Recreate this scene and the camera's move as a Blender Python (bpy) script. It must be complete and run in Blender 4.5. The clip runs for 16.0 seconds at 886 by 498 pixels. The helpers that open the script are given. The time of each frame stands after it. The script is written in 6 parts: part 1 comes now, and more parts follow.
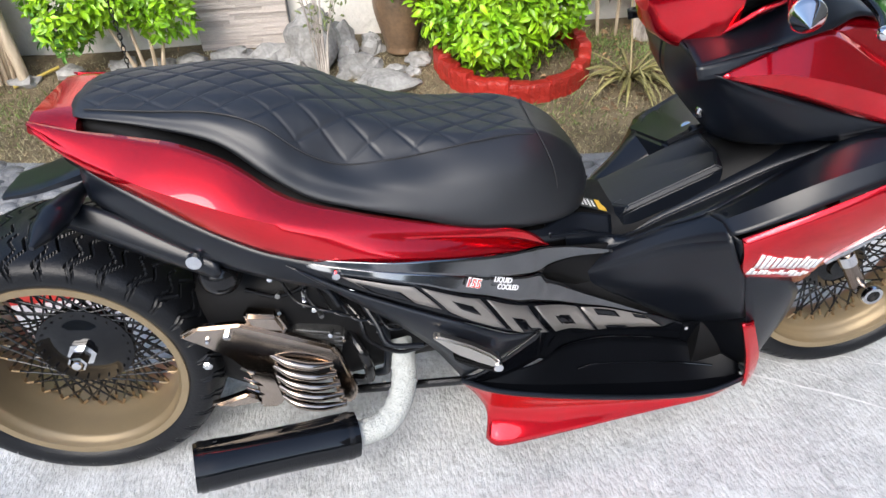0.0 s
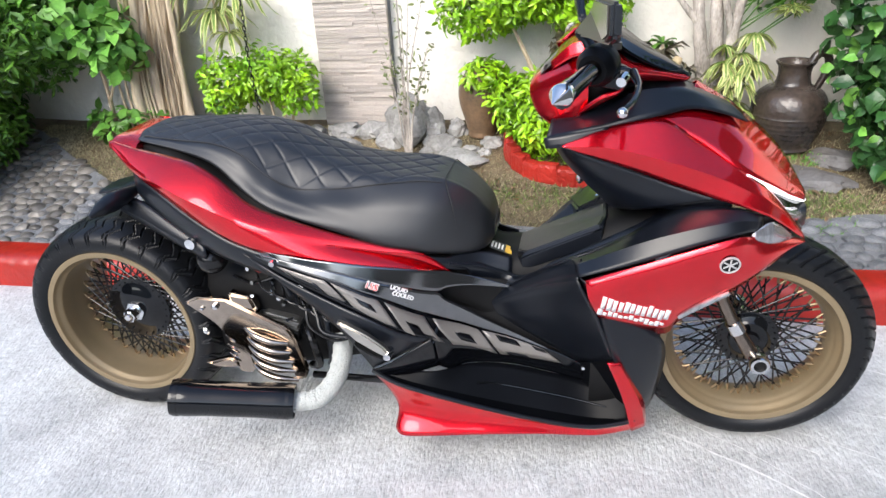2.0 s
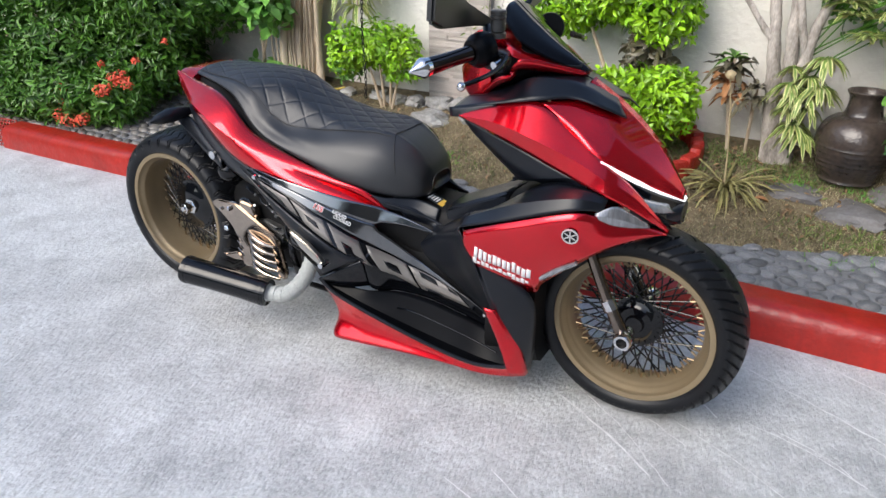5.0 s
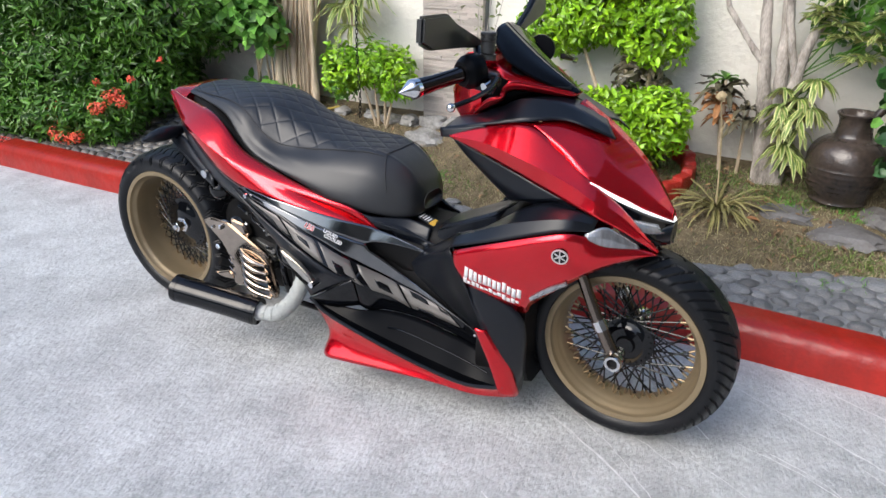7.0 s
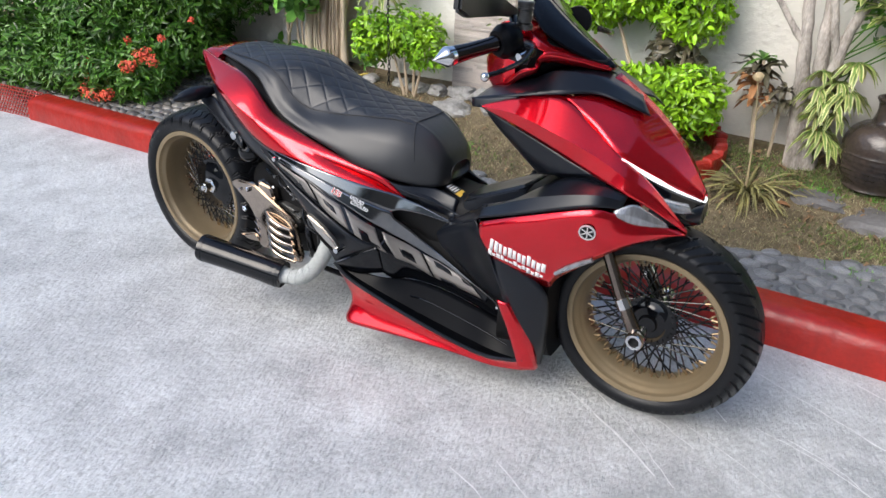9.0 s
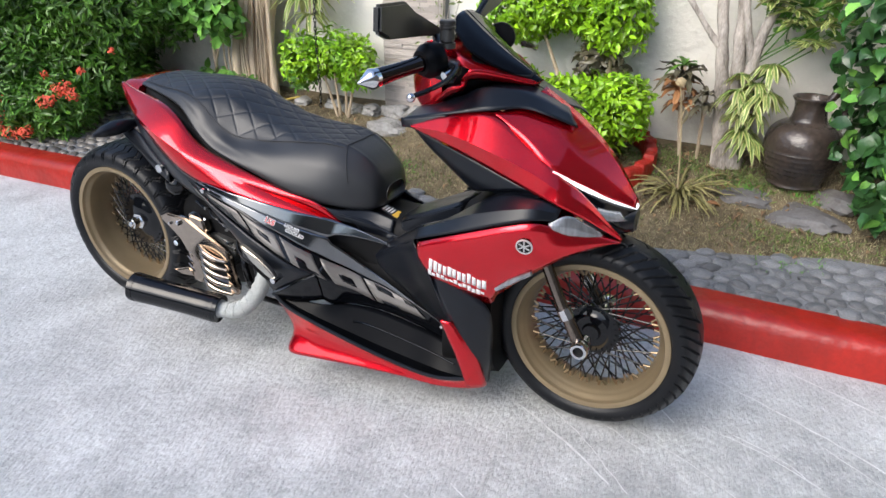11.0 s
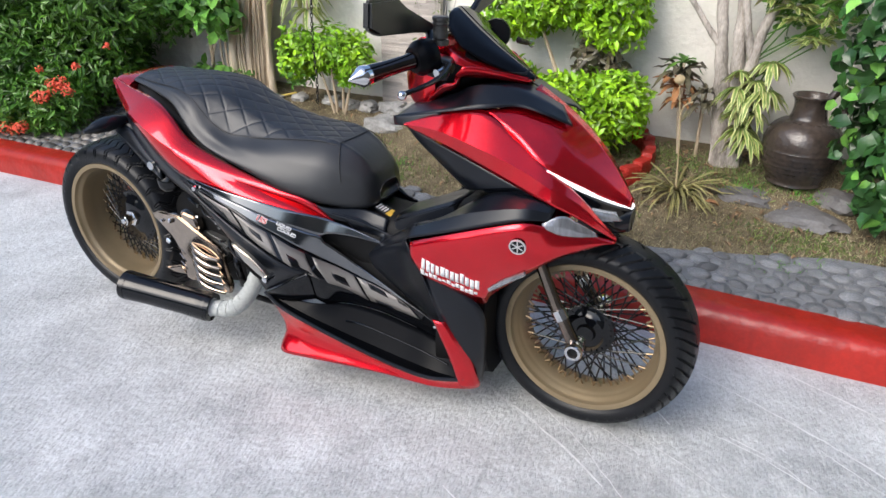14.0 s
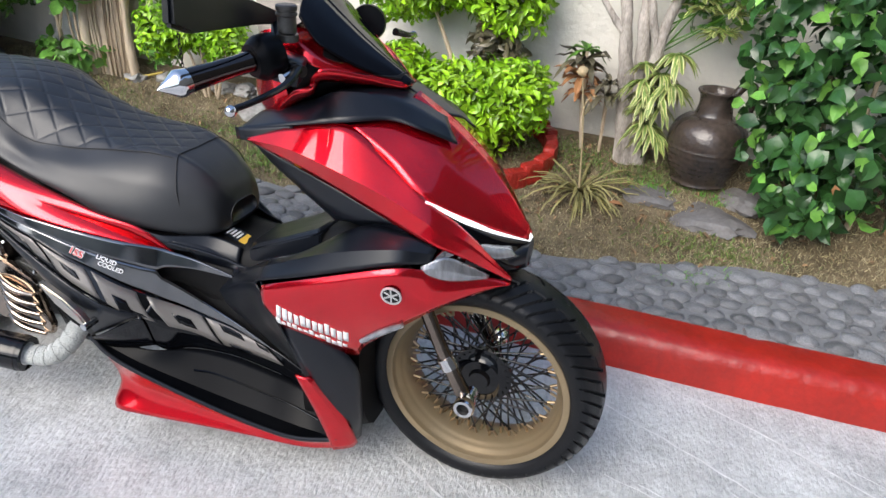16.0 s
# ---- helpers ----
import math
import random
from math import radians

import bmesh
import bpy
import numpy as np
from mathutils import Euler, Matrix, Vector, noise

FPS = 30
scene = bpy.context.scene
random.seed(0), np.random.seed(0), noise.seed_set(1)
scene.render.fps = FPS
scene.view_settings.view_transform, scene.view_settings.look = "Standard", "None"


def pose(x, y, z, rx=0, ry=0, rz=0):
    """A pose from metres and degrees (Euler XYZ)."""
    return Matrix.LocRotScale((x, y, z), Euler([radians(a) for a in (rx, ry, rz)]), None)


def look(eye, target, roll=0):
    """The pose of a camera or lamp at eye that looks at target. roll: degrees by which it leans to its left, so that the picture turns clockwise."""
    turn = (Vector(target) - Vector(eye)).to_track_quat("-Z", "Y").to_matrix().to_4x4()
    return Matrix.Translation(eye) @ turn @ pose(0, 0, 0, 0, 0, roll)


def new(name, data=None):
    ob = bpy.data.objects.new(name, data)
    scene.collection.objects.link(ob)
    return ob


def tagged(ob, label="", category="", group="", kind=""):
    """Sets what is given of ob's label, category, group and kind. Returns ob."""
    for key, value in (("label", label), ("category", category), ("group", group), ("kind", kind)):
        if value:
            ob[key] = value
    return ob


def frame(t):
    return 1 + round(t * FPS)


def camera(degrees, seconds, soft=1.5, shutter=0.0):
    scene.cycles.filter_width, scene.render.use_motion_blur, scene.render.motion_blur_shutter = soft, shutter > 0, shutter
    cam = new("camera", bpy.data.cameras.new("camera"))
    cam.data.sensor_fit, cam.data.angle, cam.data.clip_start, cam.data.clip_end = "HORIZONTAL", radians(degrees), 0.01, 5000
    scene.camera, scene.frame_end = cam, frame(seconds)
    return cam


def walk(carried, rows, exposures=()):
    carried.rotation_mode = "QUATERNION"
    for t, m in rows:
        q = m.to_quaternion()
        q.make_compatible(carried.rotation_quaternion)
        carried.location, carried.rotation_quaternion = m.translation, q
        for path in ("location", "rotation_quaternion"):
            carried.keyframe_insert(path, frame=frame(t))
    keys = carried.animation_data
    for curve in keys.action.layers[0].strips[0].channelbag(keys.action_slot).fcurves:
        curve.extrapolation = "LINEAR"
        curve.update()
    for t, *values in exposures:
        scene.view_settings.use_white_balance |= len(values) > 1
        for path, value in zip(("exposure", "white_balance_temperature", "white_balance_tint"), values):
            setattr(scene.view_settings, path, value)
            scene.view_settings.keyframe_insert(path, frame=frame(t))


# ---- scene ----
cam = camera(66.5, 16.0)
PATH = [
    (0, (0.609, -1.084, 1.14), (0.742, 0.549, -0.007), -2.3),
    (0.5, (0.738, -1.25, 1.136), (0.761, 0.45, 0.083), 1.1),
    (1, (0.883, -1.339, 1.155), (0.61, 0.398, 0.203), -0.2),
    (1.5, (0.991, -1.39, 1.156), (0.675, 0.391, 0.304), -1.6),
    (2, (1.15, -1.416, 1.163), (0.749, 0.334, 0.282), -3.3),
    (2.5, (1.335, -1.485, 1.17), (0.856, 0.254, 0.305), -1.2),
    (3, (1.487, -1.523, 1.186), (0.927, 0.198, 0.335), -1.4),
    (3.5, (1.688, -1.499, 1.174), (0.807, 0.087, 0.332), 0.5),
    (4, (1.825, -1.496, 1.168), (0.91, 0.044, 0.278), 0.2),
    (6.5, (1.855, -1.48, 1.183), (0.936, 0.076, 0.326), 0.6),
    (7, (1.857, -1.48, 1.177), (0.94, 0.086, 0.337), 0.6),
    (7.5, (1.851, -1.484, 1.174), (0.959, 0.058, 0.265), 0.8),
    (8, (1.861, -1.483, 1.171), (0.963, 0.049, 0.249), 0.1),
    (8.5, (1.865, -1.478, 1.17), (0.984, 0.078, 0.272), 0.2),
    (9, (1.846, -1.49, 1.171), (0.9, 0.017, 0.258), 2.3),
    (9.5, (1.856, -1.488, 1.17), (0.975, 0.077, 0.289), 2.1),
    (12, (1.852, -1.446, 1.179), (1.033, 0.157, 0.308), 0.5),
    (12.5, (1.852, -1.443, 1.179), (0.991, 0.134, 0.3), -0.8),
    (13, (1.863, -1.428, 1.174), (1.026, 0.157, 0.287), 1.0),
    (13.5, (1.853, -1.437, 1.174), (0.952, 0.121, 0.302), 0.4),
    (14, (1.859, -1.433, 1.175), (1.036, 0.163, 0.295), 0.8),
    (14.5, (1.87, -1.422, 1.174), (1.069, 0.184, 0.293), 1.1),
    (15, (1.871, -1.4, 1.175), (1.131, 0.217, 0.259), 3.0),
    (15.5, (1.831, -1.29, 1.167), (1.233, 0.407, 0.293), 4.9),
    (16, (1.802, -1.125, 1.174), (1.239, 0.546, 0.229), 3.8),
]
walk(cam, [(t, look(eye, target, roll)) for t, eye, target, roll in PATH],
     exposures=[(0, 1.26), (1.0, 1.32), (2.5, 1.24), (4.0, 0.96), (7.0, 0.89), (12.0, 0.97), (15.0, 0.96), (16.0, 1.01)])

# ---- world, sun, exposure ----
SUN_ELEV, SUN_ROT = 40.0, 200.0
world = bpy.data.worlds.new("sky")
scene.world = world
world.use_nodes = True
wn = world.node_tree.nodes
sky = wn.new("ShaderNodeTexSky")
sky.sky_type = "NISHITA"
sky.sun_disc = False
sky.sun_elevation, sky.sun_rotation = radians(SUN_ELEV), radians(SUN_ROT)
sky.air_density, sky.dust_density, sky.ozone_density = 1.0, 1.7, 1.0
wn["Background"].inputs["Strength"].default_value = 0.15
world.node_tree.links.new(sky.outputs[0], wn["Background"].inputs["Color"])
sun = new("sun", bpy.data.lights.new("sun", "SUN"))
sun.data.energy, sun.data.angle, sun.data.color = 1.35, radians(38), (1.0, 0.96, 0.90)
sun_dir = Vector((math.sin(radians(SUN_ROT)) * math.cos(radians(SUN_ELEV)), math.cos(radians(SUN_ROT)) * math.cos(radians(SUN_ELEV)), math.sin(radians(SUN_ELEV))))
sun.matrix_world = look(sun_dir * 20, (0, 0, 0))

# ---- materials ----
def mat(name, color, rough=0.5, metal=0.0, vary=0.15, scale=8.0, bump=0.0, bump_scale=60.0, coat=0.0, spec=0.5,
        color2=None, per_piece=0.0, island=0.0, emit=0.0, trans=0.0, sub=0.0, stretch=(1, 1, 1), coat_rough=0.03):
    """A surface with two scales of tone, fine relief and its own gloss."""
    m = bpy.data.materials.new(name)
    m.use_nodes = True
    nt = m.node_tree
    nodes, link = nt.nodes, nt.links.new
    b = nodes["Principled BSDF"]
    tc = nodes.new("ShaderNodeTexCoord")
    mp = nodes.new("ShaderNodeMapping")
    mp.inputs["Scale"].default_value = stretch
    link(tc.outputs["Object"], mp.inputs["Vector"])
    c2 = color2 or tuple(c * (1 - vary) for c in color)
    n1 = nodes.new("ShaderNodeTexNoise")
    n1.inputs["Scale"].default_value, n1.inputs["Detail"].default_value = scale, 4
    n2 = nodes.new("ShaderNodeTexNoise")
    n2.inputs["Scale"].default_value, n2.inputs["Detail"].default_value = scale * 9, 3
    link(mp.outputs[0], n1.inputs["Vector"])
    link(mp.outputs[0], n2.inputs["Vector"])
    add = nodes.new("ShaderNodeMath")
    add.operation = "MULTIPLY_ADD"
    link(n2.outputs["Fac"], add.inputs[0])
    add.inputs[1].default_value = 0.5
    link(n1.outputs["Fac"], add.inputs[2])
    ramp = nodes.new("ShaderNodeMapRange")
    ramp.inputs["From Min"].default_value, ramp.inputs["From Max"].default_value = 0.5, 1.0
    link(add.outputs[0], ramp.inputs["Value"])
    mix = nodes.new("ShaderNodeMix")
    mix.data_type = "RGBA"
    mix.inputs["A"].default_value, mix.inputs["B"].default_value = (*c2, 1), (*color, 1)
    link(ramp.outputs[0], mix.inputs["Factor"])
    out = mix.outputs["Result"]
    if per_piece or island:
        hsv = nodes.new("ShaderNodeHueSaturation")
        src = nodes.new("ShaderNodeObjectInfo").outputs["Random"] if per_piece else nodes.new("ShaderNodeNewGeometry").outputs["Random Per Island"]
        rng = nodes.new("ShaderNodeMapRange")
        k = per_piece or island
        rng.inputs["To Min"].default_value, rng.inputs["To Max"].default_value = 1 - k, 1 + k
        link(src, rng.inputs["Value"])
        link(rng.outputs[0], hsv.inputs["Value"])
        link(out, hsv.inputs["Color"])
        out = hsv.outputs["Color"]
    link(out, b.inputs["Base Color"])
    b.inputs["Roughness"].default_value = rough
    b.inputs["Metallic"].default_value = metal
    b.inputs["Specular IOR Level"].default_value = spec
    b.inputs["Coat Weight"].default_value = coat
    b.inputs["Coat Roughness"].default_value = coat_rough
    b.inputs["Transmission Weight"].default_value = trans
    if sub:
        b.inputs["Subsurface Weight"].default_value = sub
        b.inputs["Subsurface Radius"].default_value = (0.01, 0.02, 0.005)
    if emit:
        b.inputs["Emission Color"].default_value = (*color, 1)
        b.inputs["Emission Strength"].default_value = emit
    if bump:
        bp = nodes.new("ShaderNodeBump")
        bp.inputs["Strength"].default_value, bp.inputs["Distance"].default_value = min(1.0, bump), 0.01
        n3 = nodes.new("ShaderNodeTexNoise")
        n3.inputs["Scale"].default_value, n3.inputs["Detail"].default_value = bump_scale, 5
        link(mp.outputs[0], n3.inputs["Vector"])
        link(n3.outputs["Fac"], bp.inputs["Height"])
        link(bp.outputs[0], b.inputs["Normal"])
    return m


RED = mat("candy_red", (0.74, 0.005, 0.018), 0.235, 0.88, 0.12, 3, coat=1.0, spec=0.5, coat_rough=0.012)
RED.node_tree.nodes["Principled BSDF"].inputs["Specular Tint"].default_value = (1.0, 0.3, 0.3, 1)
SATIN = mat("satin_black", (0.005, 0.0066, 0.0105), 0.31, 0.0, 0.3, 5, bump=0.02, bump_scale=700, spec=0.42)
GLOSS = mat("gloss_black", (0.0035, 0.004, 0.0055), 0.06, 0.0, 0.3, 4, spec=0.42)
# near-black for gaps and cavity fillers, their shade put into the colour
DARK = mat("dark_recess", (0.006, 0.006, 0.0065), 0.6, 0.0, 0.4, 20, spec=0.2)
MATBLACK = mat("worn_black_plastic", (0.0032, 0.0037, 0.005), 0.36, 0.0, 0.4, 9, bump=0.015, bump_scale=500, spec=0.09)
LEATHER = mat("black_leather", (0.0085, 0.0098, 0.0125), 0.47, 0.0, 0.25, 6, bump=0.06, bump_scale=900, spec=0.75)
THREAD = mat("seam_thread", (0.018, 0.018, 0.02), 0.6)
TYRE = mat("tyre_rubber", (0.0065, 0.0072, 0.009), 0.38, 0.0, 0.35, 10, bump=0.1, bump_scale=200, spec=0.28)
GOLD = mat("gold_paint", (0.30, 0.23, 0.138), 0.42, 0.55, 0.12, 6, bump=0.03, bump_scale=300)
NIPPLE = mat("brass_nipple", (0.30, 0.22, 0.135), 0.42, 0.9)
BLACKMETAL = mat("black_metal", (0.009, 0.009, 0.010), 0.16, 0.2, 0.3, 15)
CHROME = mat("chrome", (0.75, 0.75, 0.76), 0.09, 1.0, 0.05, 12)
BRONZE = mat("smoked_chrome", (0.50, 0.42, 0.35), 0.12, 1.0, 0.3, 9)
FORKDARK = mat("dark_bronze_tube", (0.27, 0.22, 0.185), 0.2, 1.0, 0.3, 9)
RESERVOIR = mat("grey_reservoir", (0.10, 0.10, 0.10), 0.3, 0.8, 0.4, 25)
PEGMETAL = mat("brushed_metal", (0.62, 0.58, 0.52), 0.3, 1.0, 0.15, 20)
ALU = mat("cast_aluminium", (0.26, 0.26, 0.255), 0.35, 0.9, 0.4, 25, bump=0.2, bump_scale=160)
WRAP = mat("heat_wrap", (0.50, 0.52, 0.50), 0.75, 0.0, 0.25, 14, bump=0.5, bump_scale=220)
WHITE_STICKER = mat("white_sticker", (0.8, 0.8, 0.8), 0.4, 0, 0.05)
SILVER = mat("silver_foil", (0.55, 0.55, 0.55), 0.35, 0.4, 0.1)
RED_STICKER = mat("red_sticker", (0.65, 0.04, 0.03), 0.4, 0, 0.05)
YELLOW = mat("yellow_sticker", (0.75, 0.45, 0.04), 0.4, 0, 0.1)
GREY_DECAL = mat("grey_decal", (0.21, 0.195, 0.18), 0.42, 0.35, 0.1, 10)
CLEAR = mat("clear_lens", (0.36, 0.37, 0.40), 0.10, 0.6, 0.5, 30, coat=1.0, bump=0.15, bump_scale=90, stretch=(4, 4, 0.3))
LED = mat("led_strip", (0.95, 0.97, 1.0), 0.3, 0, 0.02, emit=0.7)
SMOKE = mat("smoked_glass", (0.002, 0.002, 0.003), 0.05, 0.0, 0.2, 3, spec=0.14)
MIRROR_SMOKE = mat("smoked_mirror", (0.225, 0.225, 0.23), 0.12, 1.0, 0.12, 3)
REDLENS = mat("red_lens", (0.16, 0.003, 0.004), 0.08, 0.0, 0.3, 20, spec=0.3)
CONCRETE = mat("concrete", (0.64, 0.665, 0.67), 0.85, 0, 0.22, 3.4, bump=0.7, bump_scale=80, stretch=(1.6, 0.7, 1))


def weather(m, dark, fine=60.0, streak=(1.2, 22.0, 1.0), amount=0.5, turn=0.65):
    """Broom streaks, specks and stains over a material's colour."""
    nt = m.node_tree
    b = nt.nodes["Principled BSDF"]
    src = b.inputs["Base Color"].links[0].from_socket
    tc = nt.nodes.new("ShaderNodeTexCoord")
    for k, (sc, st, lo, hi, amt) in enumerate(((1.0, streak, 0.58, 0.68, amount * 0.45), (fine, (1, 1, 1), 0.52, 0.60, amount * 0.52), (fine * 3.2, (1, 1, 0.4), 0.53, 0.64, amount * 0.5), (5.0, (1, 1, 1), 0.44, 0.70, amount * 0.7), (0.8, (1, 1, 1), 0.46, 0.70, amount * 0.5))):
        mp = nt.nodes.new("ShaderNodeMapping")
        mp.inputs["Scale"].default_value = st
        mp.inputs["Rotation"].default_value = (0, 0, turn)
        nt.links.new(tc.outputs["Object"], mp.inputs["Vector"])
        n = nt.nodes.new("ShaderNodeTexNoise")
        n.inputs["Scale"].default_value, n.inputs["Detail"].default_value, n.inputs["Roughness"].default_value = sc * (6 if k == 0 else 1), 6, 0.7
        nt.links.new(mp.outputs[0], n.inputs["Vector"])
        r = nt.nodes.new("ShaderNodeMapRange")
        r.inputs["From Min"].default_value, r.inputs["From Max"].default_value, r.inputs["To Max"].default_value = lo, hi, amt
        nt.links.new(n.outputs["Fac"], r.inputs["Value"])
        mx = nt.nodes.new("ShaderNodeMix")
        mx.data_type = "RGBA"
        mx.inputs["B"].default_value = (*dark, 1)
        nt.links.new(r.outputs[0], mx.inputs["Factor"])
        nt.links.new(src, mx.inputs["A"])
        src = mx.outputs["Result"]
    nt.links.new(src, b.inputs["Base Color"])


weather(CONCRETE, (0.20, 0.205, 0.21), fine=52.0, streak=(9.0, 0.7, 1.0), amount=0.85, turn=0.12)
weather(CONCRETE, (0.86, 0.87, 0.87), fine=70.0, streak=(11.0, 0.6, 1.0), amount=0.42, turn=-0.35)
# darker grey blotches, strongest round one spot ahead of the front wheel
nt = CONCRETE.node_tree
b = nt.nodes["Principled BSDF"]
tc = nt.nodes.new("ShaderNodeTexCoord")
grain = nt.nodes.new("ShaderNodeTexNoise")
grain.inputs["Scale"].default_value, grain.inputs["Detail"].default_value, grain.inputs["Roughness"].default_value = 7.0, 8, 0.75
nt.links.new(tc.outputs["Object"], grain.inputs["Vector"])
away = nt.nodes.new("ShaderNodeVectorMath")
away.operation = "DISTANCE"
away.inputs[1].default_value = (2.35, -0.75, 0)
nt.links.new(tc.outputs["Object"], away.inputs[0])
near = nt.nodes.new("ShaderNodeMapRange")
near.interpolation_type = "SMOOTHERSTEP"
for k, v in (("From Min", 1.6), ("From Max", 0.4), ("To Min", 0.10), ("To Max", 0.56)):
    near.inputs[k].default_value = v
nt.links.new(away.outputs["Value"], near.inputs["Value"])
blot = nt.nodes.new("ShaderNodeMapRange")
for k, v in (("From Min", 0.42), ("From Max", 0.58), ("To Min", 0.08), ("To Max", 1.0)):
    blot.inputs[k].default_value = v
nt.links.new(grain.outputs["Fac"], blot.inputs["Value"])
both_k = nt.nodes.new("ShaderNodeMath")
both_k.operation = "MULTIPLY"
nt.links.new(near.outputs[0], both_k.inputs[0])
nt.links.new(blot.outputs[0], both_k.inputs[1])
blotch_mix = nt.nodes.new("ShaderNodeMix")
blotch_mix.data_type = "RGBA"
blotch_mix.inputs["B"].default_value = (0.24, 0.245, 0.25, 1)
nt.links.new(both_k.outputs[0], blotch_mix.inputs["Factor"])
nt.links.new(b.inputs["Base Color"].links[0].from_socket, blotch_mix.inputs["A"])
nt.links.new(blotch_mix.outputs["Result"], b.inputs["Base Color"])
SCUFF = mat("pale_scuff", (0.79, 0.795, 0.80), 0.9, 0, 0.3, 30)
KERBRED = mat("red_kerb_paint", (0.42, 0.021, 0.013), 0.32, 0, 0.35, 9, bump=0.45, bump_scale=24)
weather(KERBRED, (0.17, 0.014, 0.012), 26.0, (4.0, 1.0, 1.0), 0.4)
SLATEWALL = mat("cream_render", (0.62, 0.58, 0.50), 0.9, 0, 0.25, 1.5, bump=0.4, bump_scale=40)
SKY_BLOCK = mat("dark_sky_block", (0.10, 0.10, 0.095), 0.8, 0, 0.4, 3, bump=0.4, bump_scale=30)
PLASTER = mat("cream_plaster", (0.79, 0.76, 0.695), 0.9, 0, 0.08, 2.5, bump=1.0, bump_scale=28)
STONE = mat("grey_river_stone", (0.23, 0.235, 0.245), 0.32, 0, 0.4, 16, bump=0.35, bump_scale=70, per_piece=0.35, color2=(0.09, 0.095, 0.105))
STONE_MIX = mat("brown_grey_river_stone", (0.19, 0.175, 0.155), 0.36, 0, 0.4, 16, bump=0.35, bump_scale=70, island=0.4, color2=(0.075, 0.068, 0.06))
ROCK_BROWN = mat("buried_brown_rock", (0.20, 0.195, 0.195), 0.75, 0, 0.5, 9, bump=1.0, bump_scale=26, color2=(0.10, 0.09, 0.082))
DARKCHROME = mat("black_chrome", (0.11, 0.095, 0.09), 0.14, 1.0, 0.25, 8)
ROCK = mat("grey_rock", (0.44, 0.43, 0.41), 0.85, 0, 0.5, 9, bump=1.0, bump_scale=26, per_piece=0.2, color2=(0.16, 0.155, 0.145))
MORTAR = mat("mortar", (0.20, 0.205, 0.215), 0.85, 0, 0.35, 15, bump=0.6, bump_scale=80)
SLATE = mat("slate_strip", (0.54, 0.48, 0.43), 0.8, 0, 0.3, 12, bump=0.35, bump_scale=70, per_piece=0.2)
SOIL = mat("dry_lawn_soil", (0.27, 0.21, 0.125), 0.95, 0, 0.5, 6, bump=0.9, bump_scale=90, color2=(0.10, 0.075, 0.04))
weather(SOIL, (0.05, 0.036, 0.02), 26.0, (1.0, 1.0, 1.0), 0.7)
GRASS = mat("dry_grass", (0.42, 0.365, 0.235), 0.8, 0, 0.3, 3, island=0.75, color2=(0.20, 0.18, 0.09))
LIME = mat("lime_leaf", (0.34, 0.58, 0.016), 0.36, 0, 0.4, 10, island=0.55, color2=(0.13, 0.32, 0.012), spec=0.5)
GREEN = mat("dark_green_leaf", (0.095, 0.22, 0.022), 0.38, 0, 0.4, 8, island=0.6, color2=(0.035, 0.11, 0.009), spec=0.45)
GLOSSY = mat("glossy_broad_leaf", (0.04, 0.115, 0.03), 0.28, 0, 0.4, 8, island=0.6, color2=(0.02, 0.07, 0.016), spec=0.5, bump=0.2, bump_scale=60)
MIDGREEN = mat("green_leaf", (0.19, 0.42, 0.07), 0.38, 0, 0.4, 8, island=0.5, color2=(0.08, 0.22, 0.035), spec=0.45)
STRIPED = mat("cream_leaf_margin", (0.74, 0.72, 0.36), 0.42, 0, 0.3, 25, island=0.3, color2=(0.42, 0.46, 0.14))
STRIPE_GREEN = mat("green_leaf_stripe", (0.17, 0.27, 0.05), 0.42, 0, 0.3, 25, island=0.3)
STRAW = mat("straw_leaf", (0.38, 0.34, 0.14), 0.5, 0, 0.4, 20, island=0.4, color2=(0.20, 0.18, 0.06))
STALK = mat("dry_stalk", (0.48, 0.38, 0.22), 0.8, 0, 0.3, 20)
LITTER = mat("leaf_litter_brown", (0.36, 0.23, 0.12), 0.75, 0, 0.4, 20, island=0.5, color2=(0.16, 0.10, 0.055))
WEED = mat("weed_green", (0.20, 0.26, 0.07), 0.55, 0, 0.4, 10, island=0.5, color2=(0.10, 0.15, 0.04))
OLIVE = mat("olive_leaf", (0.20, 0.24, 0.09), 0.5, 0, 0.3, 10, island=0.35)
DRYLEAF = mat("dry_leaf", (0.42, 0.20, 0.08), 0.7, 0, 0.3, 30)
YELLOWSTICK = mat("yellow_bamboo", (0.60, 0.45, 0.10), 0.5, 0, 0.25, 20)
PURPLE = mat("purple_leaf", (0.13, 0.115, 0.07), 0.38, 0, 0.4, 10, island=0.5)
FLOWER = mat("orange_red_flower", (0.80, 0.10, 0.045), 0.6, 0, 0.2, 10, island=0.25)
BARK = mat("pale_bark", (0.72, 0.60, 0.44), 0.9, 0, 0.55, 8, bump=0.9, bump_scale=40, stretch=(1, 1, 0.22), color2=(0.27, 0.20, 0.13))
GREYBARK = mat("grey_bark", (0.62, 0.56, 0.50), 0.9, 0, 0.35, 20, bump=1.0, bump_scale=45, color2=(0.15, 0.13, 0.11), stretch=(1, 1, 0.3))
CLAY = mat("brown_glazed_clay", (0.075, 0.055, 0.043), 0.25, 0, 0.4, 7, bump=0.4, bump_scale=40, color2=(0.02, 0.018, 0.018), spec=0.6)
POTCLAY = mat("brown_clay", (0.24, 0.15, 0.085), 0.4, 0, 0.4, 9, bump=0.3, bump_scale=50, color2=(0.10, 0.07, 0.045))
